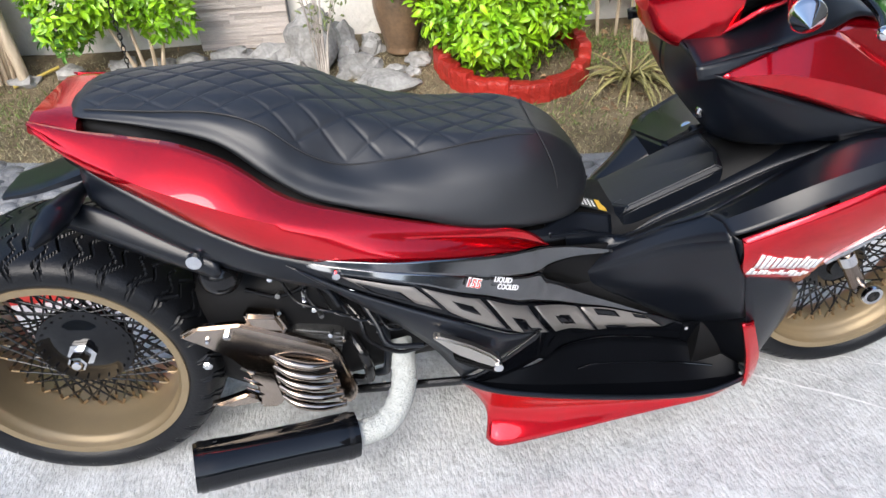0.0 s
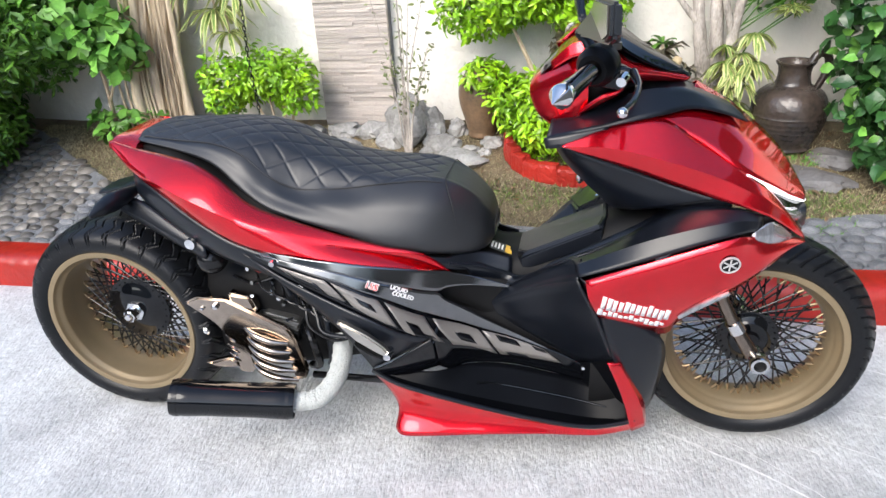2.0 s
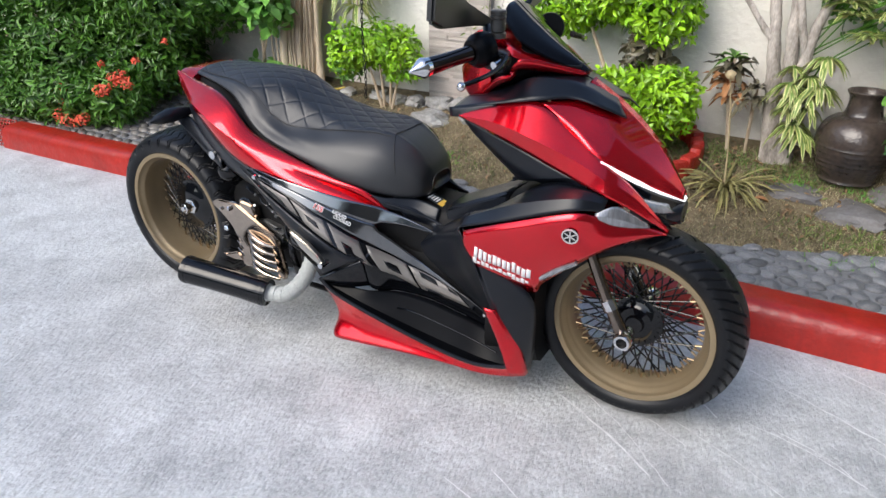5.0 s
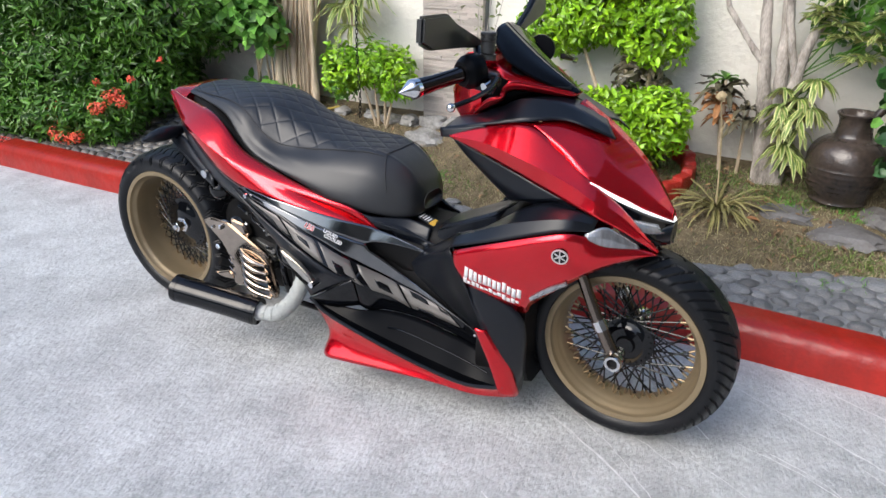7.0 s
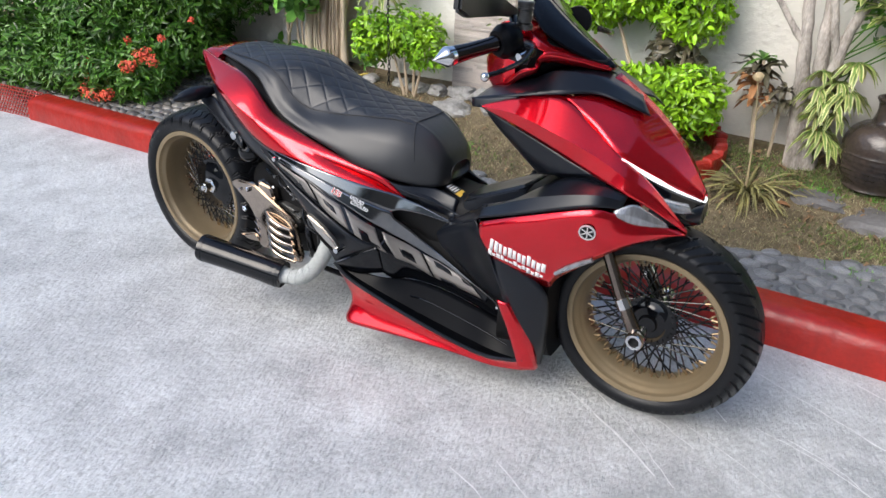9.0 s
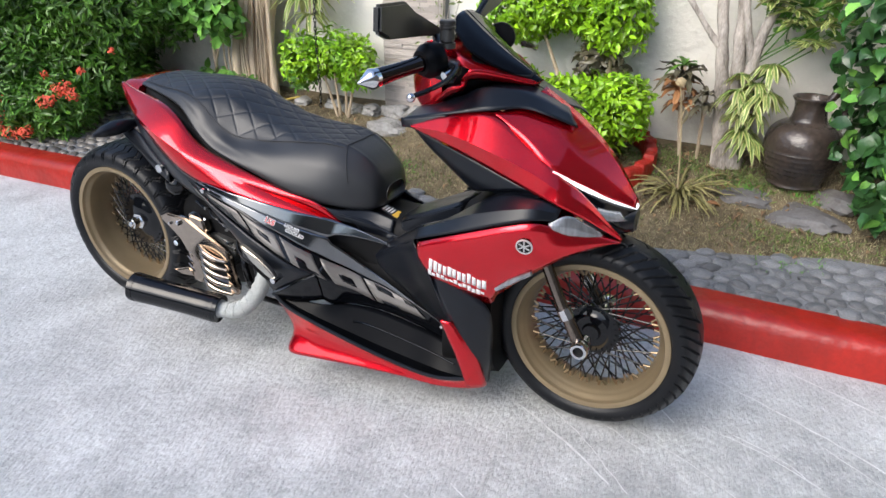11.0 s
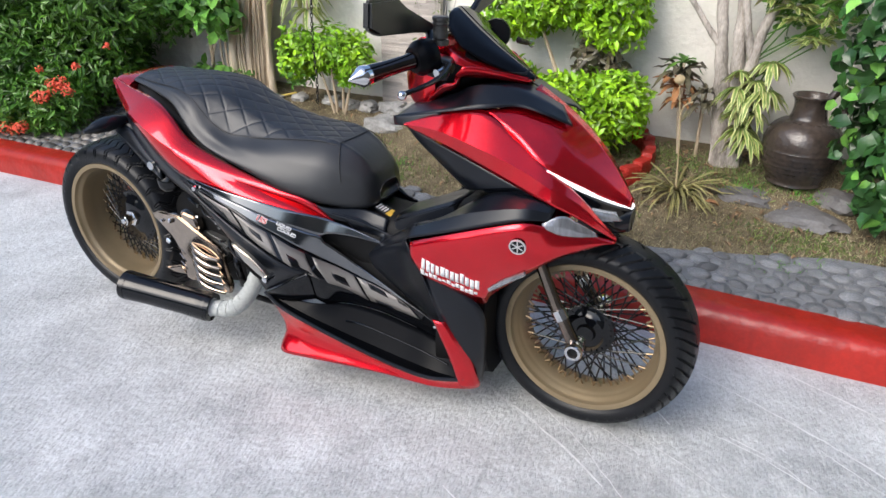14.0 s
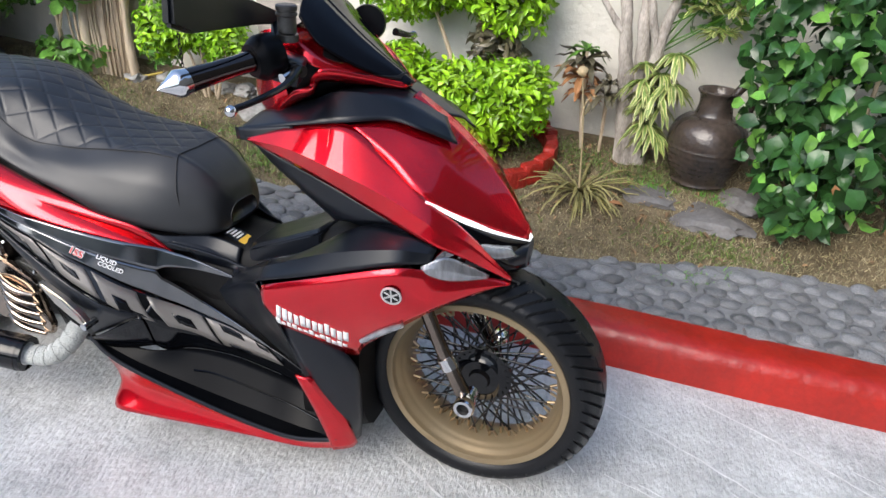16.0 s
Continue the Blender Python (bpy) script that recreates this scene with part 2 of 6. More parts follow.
BRICKRED = mat("red_painted_brick", (0.46, 0.030, 0.020), 0.4, 0, 0.3, 14, bump=0.9, bump_scale=50, per_piece=0.2)


# ---- shape helpers ----
def world_of(ob):
    if ob.parent is None:
        return ob.matrix_basis.copy()
    return world_of(ob.parent) @ ob.matrix_parent_inverse @ ob.matrix_basis


def attach(ob, parent):
    if parent is not None:
        ob.parent = parent
        ob.matrix_parent_inverse = world_of(parent).inverted()
    return ob


def mesh_of(name, verts, faces, material, smooth=True, sharp=35):
    me = bpy.data.meshes.new(name)
    me.from_pydata([tuple(map(float, v)) for v in verts], [], [tuple(map(int, f)) for f in faces])
    me.materials.append(material)
    me.polygons.foreach_set("use_smooth", [smooth] * len(me.polygons))
    me.update()
    if smooth and sharp:
        me.set_sharp_from_angle(angle=radians(sharp))
    return me


def part(name, geo, material, parent=None, label="", smooth=True, solid=0.0, bevel=0.0, sharp=35, m=None):
    """Links geometry, a bmesh or (verts, faces), as ONE mesh object under a thing or a part."""
    if isinstance(geo, bmesh.types.BMesh):
        bmesh.ops.recalc_face_normals(geo, faces=geo.faces[:])
        me = bpy.data.meshes.new(name)
        geo.to_mesh(me)
        geo.free()
        me.materials.append(material)
        me.polygons.foreach_set("use_smooth", [smooth] * len(me.polygons))
        if smooth and sharp:
            me.set_sharp_from_angle(angle=radians(sharp))
    else:
        me = mesh_of(name, geo[0], geo[1], material, smooth, sharp)
    ob = new(name, me)
    if m is not None:
        ob.matrix_basis = m
    if solid:
        md = ob.modifiers.new("thickness", "SOLIDIFY")
        md.thickness, md.offset = solid, -1 if solid > 0 else 1
        md.thickness = abs(solid)
    if bevel:
        md = ob.modifiers.new("edges", "BEVEL")
        md.width, md.segments, md.limit_method = bevel, 2, "ANGLE"
    attach(ob, parent)
    if label:
        tagged(ob, label)
    return ob


def thing(name, at, label, category, group="", kind=""):
    ob = new(name)
    ob.empty_display_size = 0.1
    ob.matrix_basis = pose(*at)
    return tagged(ob, label, category, group, kind)


def rail(pts, n):
    """A smooth curve through the points, in n even steps."""
    P = np.array(pts, float)
    if len(P) == 2:
        return P[0] + (P[1] - P[0]) * np.linspace(0, 1, n)[:, None]
    P = np.vstack([2 * P[0] - P[1], P, 2 * P[-1] - P[-2]])
    fine = []
    for i in range(1, len(P) - 2):
        a, b, c, d = P[i - 1:i + 3]
        t = np.linspace(0, 1, 24, endpoint=False)[:, None]
        fine.append(0.5 * (2 * b + (c - a) * t + (2 * a - 5 * b + 4 * c - d) * t ** 2 + (3 * b - a - 3 * c + d) * t ** 3))
    fine = np.vstack(fine + [P[-2][None]])
    s = np.concatenate([[0], np.cumsum(np.linalg.norm(np.diff(fine, axis=0), axis=1))])
    u = np.linspace(0, s[-1], n)
    return np.stack([np.interp(u, s, fine[:, k]) for k in range(fine.shape[1])], 1)


def grid_faces(nu, nv, wrap=False):
    f = []
    for i in range(nu - 1):
        for j in range(nv if wrap else nv - 1):
            k = (j + 1) % nv
            f.append((i * nv + j, i * nv + k, (i + 1) * nv + k, (i + 1) * nv + j))
    return f


def loft(rails, nu=28, nv=4, bulge=0.0, smooth_across=False):
    """A sheet across two or more rails; bulge lifts the middle of each strip outwards (to -y)."""
    rs = [rail(r, nu) for r in rails]
    if smooth_across and len(rs) > 2:
        G = np.stack([rail([r[i] for r in rs], nv * (len(rs) - 1) + 1) for i in range(nu)])
    else:
        cols = []
        for a, b in zip(rs[:-1], rs[1:]):
            for k in range(nv):
                t = k / nv
                p = a + (b - a) * t
                p = p + np.array([0, -1, 0]) * bulge * 4 * t * (1 - t)
                cols.append(p)
        cols.append(rs[-1])
        G = np.stack(cols, 1)
    nv_all = G.shape[1]
    return G.reshape(-1, 3), grid_faces(nu, nv_all)


def mirrored(geo):
    v = np.array(geo[0]) * (1, -1, 1)
    return v, [tuple(reversed(f)) for f in geo[1]]


def both(name, geo, material, parent, label="", **kw):
    """A panel and its twin on the other side."""
    a = part(name, geo, material, parent, label, **kw)
    b = part(name, mirrored(geo), material, parent, label, **kw)
    return a, b


def hull(stations, nu=40, nv=24):
    """A closed body along x, the same on both sides. Stations: x and the half outline (y, z) from the top's middle to the bottom's."""
    prof = [rail([(x, y, z) for y, z in half], nv) for x, half in stations]
    G = np.stack([rail([p[j] for p in prof], nu) for j in range(nv)], 1)
    left = G[:, 1:-1][:, ::-1] * (1, -1, 1)
    right = G.copy()
    right[:, :, 1] = -np.abs(right[:, :, 1])
    left[:, :, 1] = np.abs(left[:, :, 1])
    L = np.concatenate([right, left], 1)
    n = L.shape[1]
    faces = grid_faces(nu, n, True)
    faces.append(tuple(range(n)))
    faces.append(tuple(reversed(range((nu - 1) * n, nu * n))))
    return L.reshape(-1, 3), faces


def tube(path, radius, n=24, seg=10, caps=True):
    """A round bar along a smooth path; radius a number or one for each point of the path."""
    C = rail(path, n) if len(path) > 2 else rail(path, max(2, n if not np.isscalar(radius) else 2))
    n = len(C)
    r = np.full(n, radius) if np.isscalar(radius) else np.interp(np.linspace(0, 1, n), np.linspace(0, 1, len(radius)), radius)
    T = np.gradient(C, axis=0)
    T /= np.linalg.norm(T, axis=1)[:, None] + 1e-12
    up = np.array([0, 0, 1.0]) if abs(T[0][2]) < 0.9 else np.array([1.0, 0, 0])
    V = []
    for i in range(n):
        a = np.cross(T[i], up)
        a /= np.linalg.norm(a) + 1e-12
        b = np.cross(a, T[i])
        up = b
        for k in range(seg):
            w = 2 * math.pi * k / seg
            V.append(C[i] + r[i] * (math.cos(w) * a + math.sin(w) * b))
    F = grid_faces(n, seg, True)
    if caps:
        F.append(tuple(range(seg)))
        F.append(tuple(reversed(range((n - 1) * seg, n * seg))))
    return np.array(V), F


def lathe(profile, seg=48, axis="y", closed=False):
    """A turned body: profile of (along, radius)."""
    V, n = [], len(profile)
    for a, r in profile:
        for k in range(seg):
            w = 2 * math.pi * k / seg
            c, s = r * math.cos(w), r * math.sin(w)
            V.append((c, a, s) if axis == "y" else (c, s, a) if axis == "z" else (a, c, s))
    F = grid_faces(n, seg, True)
    if closed:
        F += [((n - 1) * seg + j, (n - 1) * seg + (j + 1) % seg, (j + 1) % seg, j) for j in range(seg)]
    return np.array(V, float), F


def joined(*geos):
    V, F, k = [], [], 0
    for v, f in geos:
        V.append(np.array(v, float))
        F += [tuple(i + k for i in q) for q in f]
        k += len(v)
    return np.vstack(V), F


def moved(geo, m):
    v = np.array(geo[0], float)
    M = np.array(m)
    return v @ M[:3, :3].T + M[:3, 3], geo[1]


def block(size, at=(0, 0, 0), bevel=0.004, rot=(0, 0, 0)):
    bm = bmesh.new()
    bmesh.ops.create_cube(bm, size=1, matrix=pose(*at, *rot) @ Matrix.Diagonal((*size, 1)))
    if bevel:
        bmesh.ops.bevel(bm, geom=bm.edges[:], offset=bevel, segments=2, affect="EDGES", profile=0.6)
    return bm


def prism(outline, y0, y1, bevel=0.003):
    """An outline in x, z made a plate from y0 to y1."""
    bm = bmesh.new()
    f = bm.faces.new([bm.verts.new((x, y0, z)) for x, z in outline])
    r = bmesh.ops.extrude_face_region(bm, geom=[f])
    for v in r["geom"]:
        if isinstance(v, bmesh.types.BMVert):
            v.co.y = y1
    if bevel:
        bmesh.ops.bevel(bm, geom=bm.edges[:], offset=bevel, segments=2, affect="EDGES")
    return bm


def leaf_mesh(places, normals, sizes, rng, wide=0.42, bend=0.25, along=None):
    """Many leaves in one mesh, each folded along its midrib and bent."""
    n = len(places)
    t = np.array([0, .35, .35, .35, .72, .72, .72, 1.0])
    w = np.array([0, -1, 0, 1, -.75, 0, .75, 0]) * wide * 0.5
    h = np.array([0, .06, 0, .06, .03, -.04, .03, -.16]) * (bend / 0.25)
    tri = np.array([(0, 2, 1), (0, 3, 2), (1, 2, 5), (1, 5, 4), (2, 3, 6), (2, 6, 5), (4, 5, 7), (5, 6, 7)])
    N = normals / (np.linalg.norm(normals, axis=1)[:, None] + 1e-9)
    A = rng.normal(size=(n, 3)) if along is None else along
    A = A - (A * N).sum(1)[:, None] * N
    A /= np.linalg.norm(A, axis=1)[:, None] + 1e-9
    B = np.cross(N, A)
    s = sizes[:, None, None]
    V = places[:, None] + s * (t[None, :, None] * A[:, None] + w[None, :, None] * B[:, None] + h[None, :, None] * N[:, None])
    F = (tri[None] + 8 * np.arange(n)[:, None, None]).reshape(-1, 3)
    return V.reshape(-1, 3), F.tolist()


def clump(center, radii, n, size, seed, shell=0.55, wide=0.42, up=0.5, lump=0.25):
    """Leaves filling an uneven crown."""
    rng = np.random.default_rng(seed)
    d = rng.normal(size=(n, 3))
    d /= np.linalg.norm(d, axis=1)[:, None]
    k = rng.uniform(shell, 1.0, n) ** 0.6
    waves = rng.normal(size=(6, 3)) * 2.6
    ph = rng.uniform(0, 6.28, 6)
    k = k * (1 + lump * np.sin(d @ waves.T + ph).mean(1) * 1.6)
    P = np.array(center) + d * k[:, None] * np.array(radii)
    N = d + rng.normal(size=(n, 3)) * 0.55 + (0, 0, up)
    A = d * 0.8 + rng.normal(size=(n, 3)) * 0.6
    return leaf_mesh(P, N, size * rng.uniform(0.6, 1.2, n), rng, wide, along=A)


def stone_geo(seed, sx, sy, sz, sub=2, rough=0.16):
    bm = bmesh.new()
    bmesh.ops.create_icosphere(bm, subdivisions=sub, radius=1)
    off = Vector((seed * 7.3, seed * 3.1, seed))
    for v in bm.verts:
        k = 1 + rough * noise.noise(v.co * 1.3 + off) + rough * 0.5 * noise.noise(v.co * 3.1 + off)
        v.co = Vector((v.co.x * sx, v.co.y * sy, v.co.z * sz)) * k
    V = [tuple(v.co) for v in bm.verts]
    F = [tuple(v.index for v in f.verts) for f in bm.faces]
    bm.free()
    return V, F


def lettering(text, size, material, m, parent, name="lettering", label="", depth=0.0006, offset=0.0):
    cu = bpy.data.curves.new(name, "FONT")
    cu.body, cu.size, cu.extrude, cu.align_x, cu.align_y = text, size, depth, "CENTER", "CENTER"
    cu.offset = offset
    tmp = new(name, cu)
    me = bpy.data.meshes.new_from_object(tmp.evaluated_get(bpy.context.evaluated_depsgraph_get()))
    bpy.data.objects.remove(tmp)
    bpy.data.curves.remove(cu)
    me.materials.clear()
    me.materials.append(material)
    ob = new(name, me)
    ob.matrix_basis = m
    attach(ob, parent)
    if label:
        tagged(ob, label)
    return ob


# ---- ground, kerb, garden, wall ----
def kerb_y(x):
    """The kerb's foot line, slightly bowed."""
    return float(np.interp(x, [-8, -2.3, -1.0, 0.5, 1.9, 2.6, 8], [0.1, 0.36, 0.43, 0.475, 0.505, 0.53, 0.75]))


def bed_z(x, y):
    """The garden's height."""
    h = np.interp(y, [0.5, 0.62, 0.72, 0.9, 1.2, 1.5, 1.66], [0.100, 0.104, 0.116, 0.138, 0.19, 0.27, 0.30])
    return float(h) + 0.02 * noise.noise(Vector((x * 1.7, y * 1.7, 0)))


part("ground", ([(-60, -60, 0), (60, -60, 0), (60, 60, 0), (-60, 60, 0)], [(0, 1, 2, 3)]), CONCRETE, smooth=False)
SCUFFS = [((1.30, -.03), (1.66, -.23)), ((1.78, .335), (2.4, .02)), ((1.88, .50), (2.5, .22)), ((0.2, -1.2), (1.2, -1.5))]
rsc = random.Random(31)
for k in range(26):
    x, y, d = rsc.uniform(1.2, 2.6), rsc.uniform(-.9, .35), rsc.uniform(.12, .4)
    SCUFFS.append(((x, y), (x + d, y - d * rsc.uniform(.3, .8))))
for k, (a, b) in enumerate(SCUFFS):
    w = Vector((b[1] - a[1], a[0] - b[0])).normalized() * (.005 if k < 4 else .0026)
    pts = rail([(a[0], a[1], .002), ((a[0] + b[0]) / 2 + .01, (a[1] + b[1]) / 2 + .012, .002), (b[0], b[1], .002)], 24)
    V = []
    for i, q in enumerate(pts):
        j = .004 * noise.noise(Vector((q[0] * 20, q[1] * 20, k)))
        f = .4 + .6 * abs(noise.noise(Vector((q[0] * 9, q[1] * 9, 5))))
        V += [(q[0] + w.x * f + j, q[1] + w.y * f + j, .002), (q[0] - w.x * f + j, q[1] - w.y * f + j, .002)]
    part("scuff_line", (V, grid_faces(24, 2)), SCUFF, bpy.data.objects["ground"])
tagged(bpy.data.objects["ground"], "pale grey brushed concrete driveway with stains and cracks", "ground", kind="structure")

xs = np.concatenate([np.linspace(-2.10, 3.2, 110), np.linspace(3.4, 8, 10)])
kv = []
for x in xs:
    y0 = kerb_y(x)
    w = 0.006 * noise.noise(Vector((x * 3, 0, 0)))
    for dy, z in ((0.0, -0.02), (0.003, 0.05), (0.008, 0.082), (0.018, 0.102), (0.034, 0.114), (0.06, 0.119), (0.09, 0.121), (0.128, 0.121), (0.131, 0.0)):
        kv.append((x, y0 + dy + w + 0.003 * noise.noise(Vector((x * 9, z * 20, 2))), z + (0.5 * w if z > 0.05 else 0)))
part("kerb", (kv, grid_faces(len(xs), 9)), KERBRED, sharp=60)
tagged(bpy.data.objects["kerb"], "low rounded concrete kerb in chipped red paint", "kerb", kind="structure")

gx, gy = np.linspace(-8, 8, 129), np.linspace(0, 1, 22)
gv = [(x, kerb_y(x) + 0.1 + (1.68 - kerb_y(x) - 0.1) * u, bed_z(x, kerb_y(x) + 0.1 + (1.68 - kerb_y(x) - 0.1) * u)) for x in gx for u in gy]
part("garden_bed", (gv, grid_faces(129, 22)), SOIL)
tagged(bpy.data.objects["garden_bed"], "sloping garden bed of dry lawn and brown soil", "garden bed", kind="structure")

WALL_Y = 1.66
part("wall_north", block((17.2, 0.2, 1.95), (0.5, WALL_Y + 0.1, 0.775), 0), PLASTER, smooth=False)
tagged(bpy.data.objects["wall_north"], "cream rough plastered garden wall", "wall", kind="structure")
# wall added out of view, low and cream for the side panel's reflection
part("wall_south", block((17.2, 0.2, 1.8), (0.5, -9.0, 0.9), 0), SLATEWALL, smooth=False)
# dark walls added out of view: they block low sky and darken reflections
for side, x in (("west", -7.0), ("east", 5.2)):
    part("wall_" + side, block((0.2, 10.5, 3.6 if side == "west" else 4.8), (x, -3.65, 1.8 if side == "west" else 2.4), 0), SKY_BLOCK, smooth=False)
    tagged(bpy.data.objects["wall_" + side], "plain dark grey wall added out of view to block sky light", "wall", kind="structure")
tagged(bpy.data.objects["wall_south"], "low plain cream rendered wall added out of view for reflections", "wall", kind="structure")

# ---- stone-clad pier in the wall ----
pier = thing("stone_pier", (0.09, WALL_Y - 0.03, 0.25), "wall pier clad in thin stacked slate strips", "pier", kind="structure")
part("backing", block((0.345, 0.05, 1.5), (0.095, WALL_Y - 0.012, 1.0), 0.002), MORTAR, pier)
rng = random.Random(4)
strip_meshes = [mesh_of("slate_strip", *(lambda g: (g[0], g[1]))(joined(([(-.5, -.5, -.5), (.5, -.5, -.5), (.5, -.42, .5), (-.5, -.42, .5), (-.5, .5, -.5), (.5, .5, -.5), (.5, .5, .5), (-.5, .5, .5)],
               [(0, 1, 2, 3), (4, 7, 6, 5), (0, 4, 5, 1), (3, 2, 6, 7), (1, 5, 6, 2), (0, 3, 7, 4)]))), SLATE, smooth=False)]
z = 0.27
while z < 1.62:
    h = rng.uniform(0.008, 0.015) if z < 1.05 else rng.uniform(0.016, 0.03)
    x = -0.078
    while x < 0.262:
        w = min(rng.uniform(0.09, 0.26), 0.266 - x)
        if 0.266 - x - w < 0.05:
            w = 0.266 - x
        ob = new("slate_strip", strip_meshes[0])
        ob.matrix_basis = Matrix.Translation((x + w / 2, WALL_Y - 0.045 - rng.uniform(0, 0.006), z + h / 2)) @ Matrix.Diagonal((w - 0.0012, 0.03, h - 0.0008, 1))
        attach(ob, pier)
        x += w
    z += h

# ---- river stones set along the kerb ----
paving = thing("cobble_band", (0.5, 0.7, 0.1), "band of grey river stones set flat in mortar", "paving", kind="structure")
rng = random.Random(11)
stone_meshes = [mesh_of("river_stone", *stone_geo(k, 0.5, 0.5, 0.5, 2, 0.18), STONE) for k in range(10)]
band_edge = lambda x: float(np.interp(x, [-8, -2.2, -1.6, -1.3, -0.9, -0.3, 0.5, 0.9, 1.3, 1.55, 2.1, 2.6, 8], [1.55, 1.55, 1.5, 1.3, 1.05, 0.95, 0.88, 0.84, 0.80, 0.82, 0.98, 0.99, 1.2]))
mv = [(x, kerb_y(x) + 0.122 + (band_edge(x) - kerb_y(x) - 0.122) * u, bed_z(x, kerb_y(x) + 0.122 + (band_edge(x) - kerb_y(x) - 0.122) * u) + (0.012 if u > 0 else -0.01))
      for x in np.linspace(-4, 4, 160) for u in (0, 0.04, 0.2, 0.4, 0.6, 0.8, 1)]
part("mortar", (mv, grid_faces(160, 7)), MORTAR, paving)
placed = []
for row in range(26):
    x = -2.9 + (row % 2) * 0.035
    while x < 3.2:
        big = rng.uniform(0.82, 1.18)
        x += 0.0715 * big
        y = kerb_y(x) + 0.155 + row * 0.0505 + 0.012 * noise.noise(Vector((x * 5, row * 3.7, 0))) + rng.uniform(-0.005, 0.005)
        if y < band_edge(x) - 0.01 + rng.uniform(-0.02, 0.02):
            placed.append((x, y, 0.0385 * big * rng.uniform(0.90, 1.04)))
near = sorted(placed, key=lambda p: abs(p[0] - 0.9))
rest = []
for i, (x, y, r) in enumerate(near):
    m = Matrix.Translation((x, y, bed_z(x, y) + 0.009)) @ pose(0, 0, 0, rng.uniform(-8, 8), rng.uniform(-8, 8), rng.uniform(-25, 25)) @ Matrix.Diagonal((r * rng.uniform(1.75, 2.1), r * rng.uniform(1.28, 1.55), r * .92, 1))
    if i < 300:
        ob = new("river_stone", stone_meshes[i % 10])
        ob.matrix_basis = m
        attach(ob, paving)
    else:
        rest.append(moved(stone_geo(i % 10, 0.5, 0.5, 0.5, 2, 0.22), m))
if rest:
    tagged(part("river_stones", joined(*rest), STONE_MIX, paving), "further brown-grey river stones", kind="stuff")


# ---- the motorcycle ----
bike = thing("scooter", (0.76, 0, 0), "low custom red and black sport scooter with gold spoked wheels", "motorcycle")


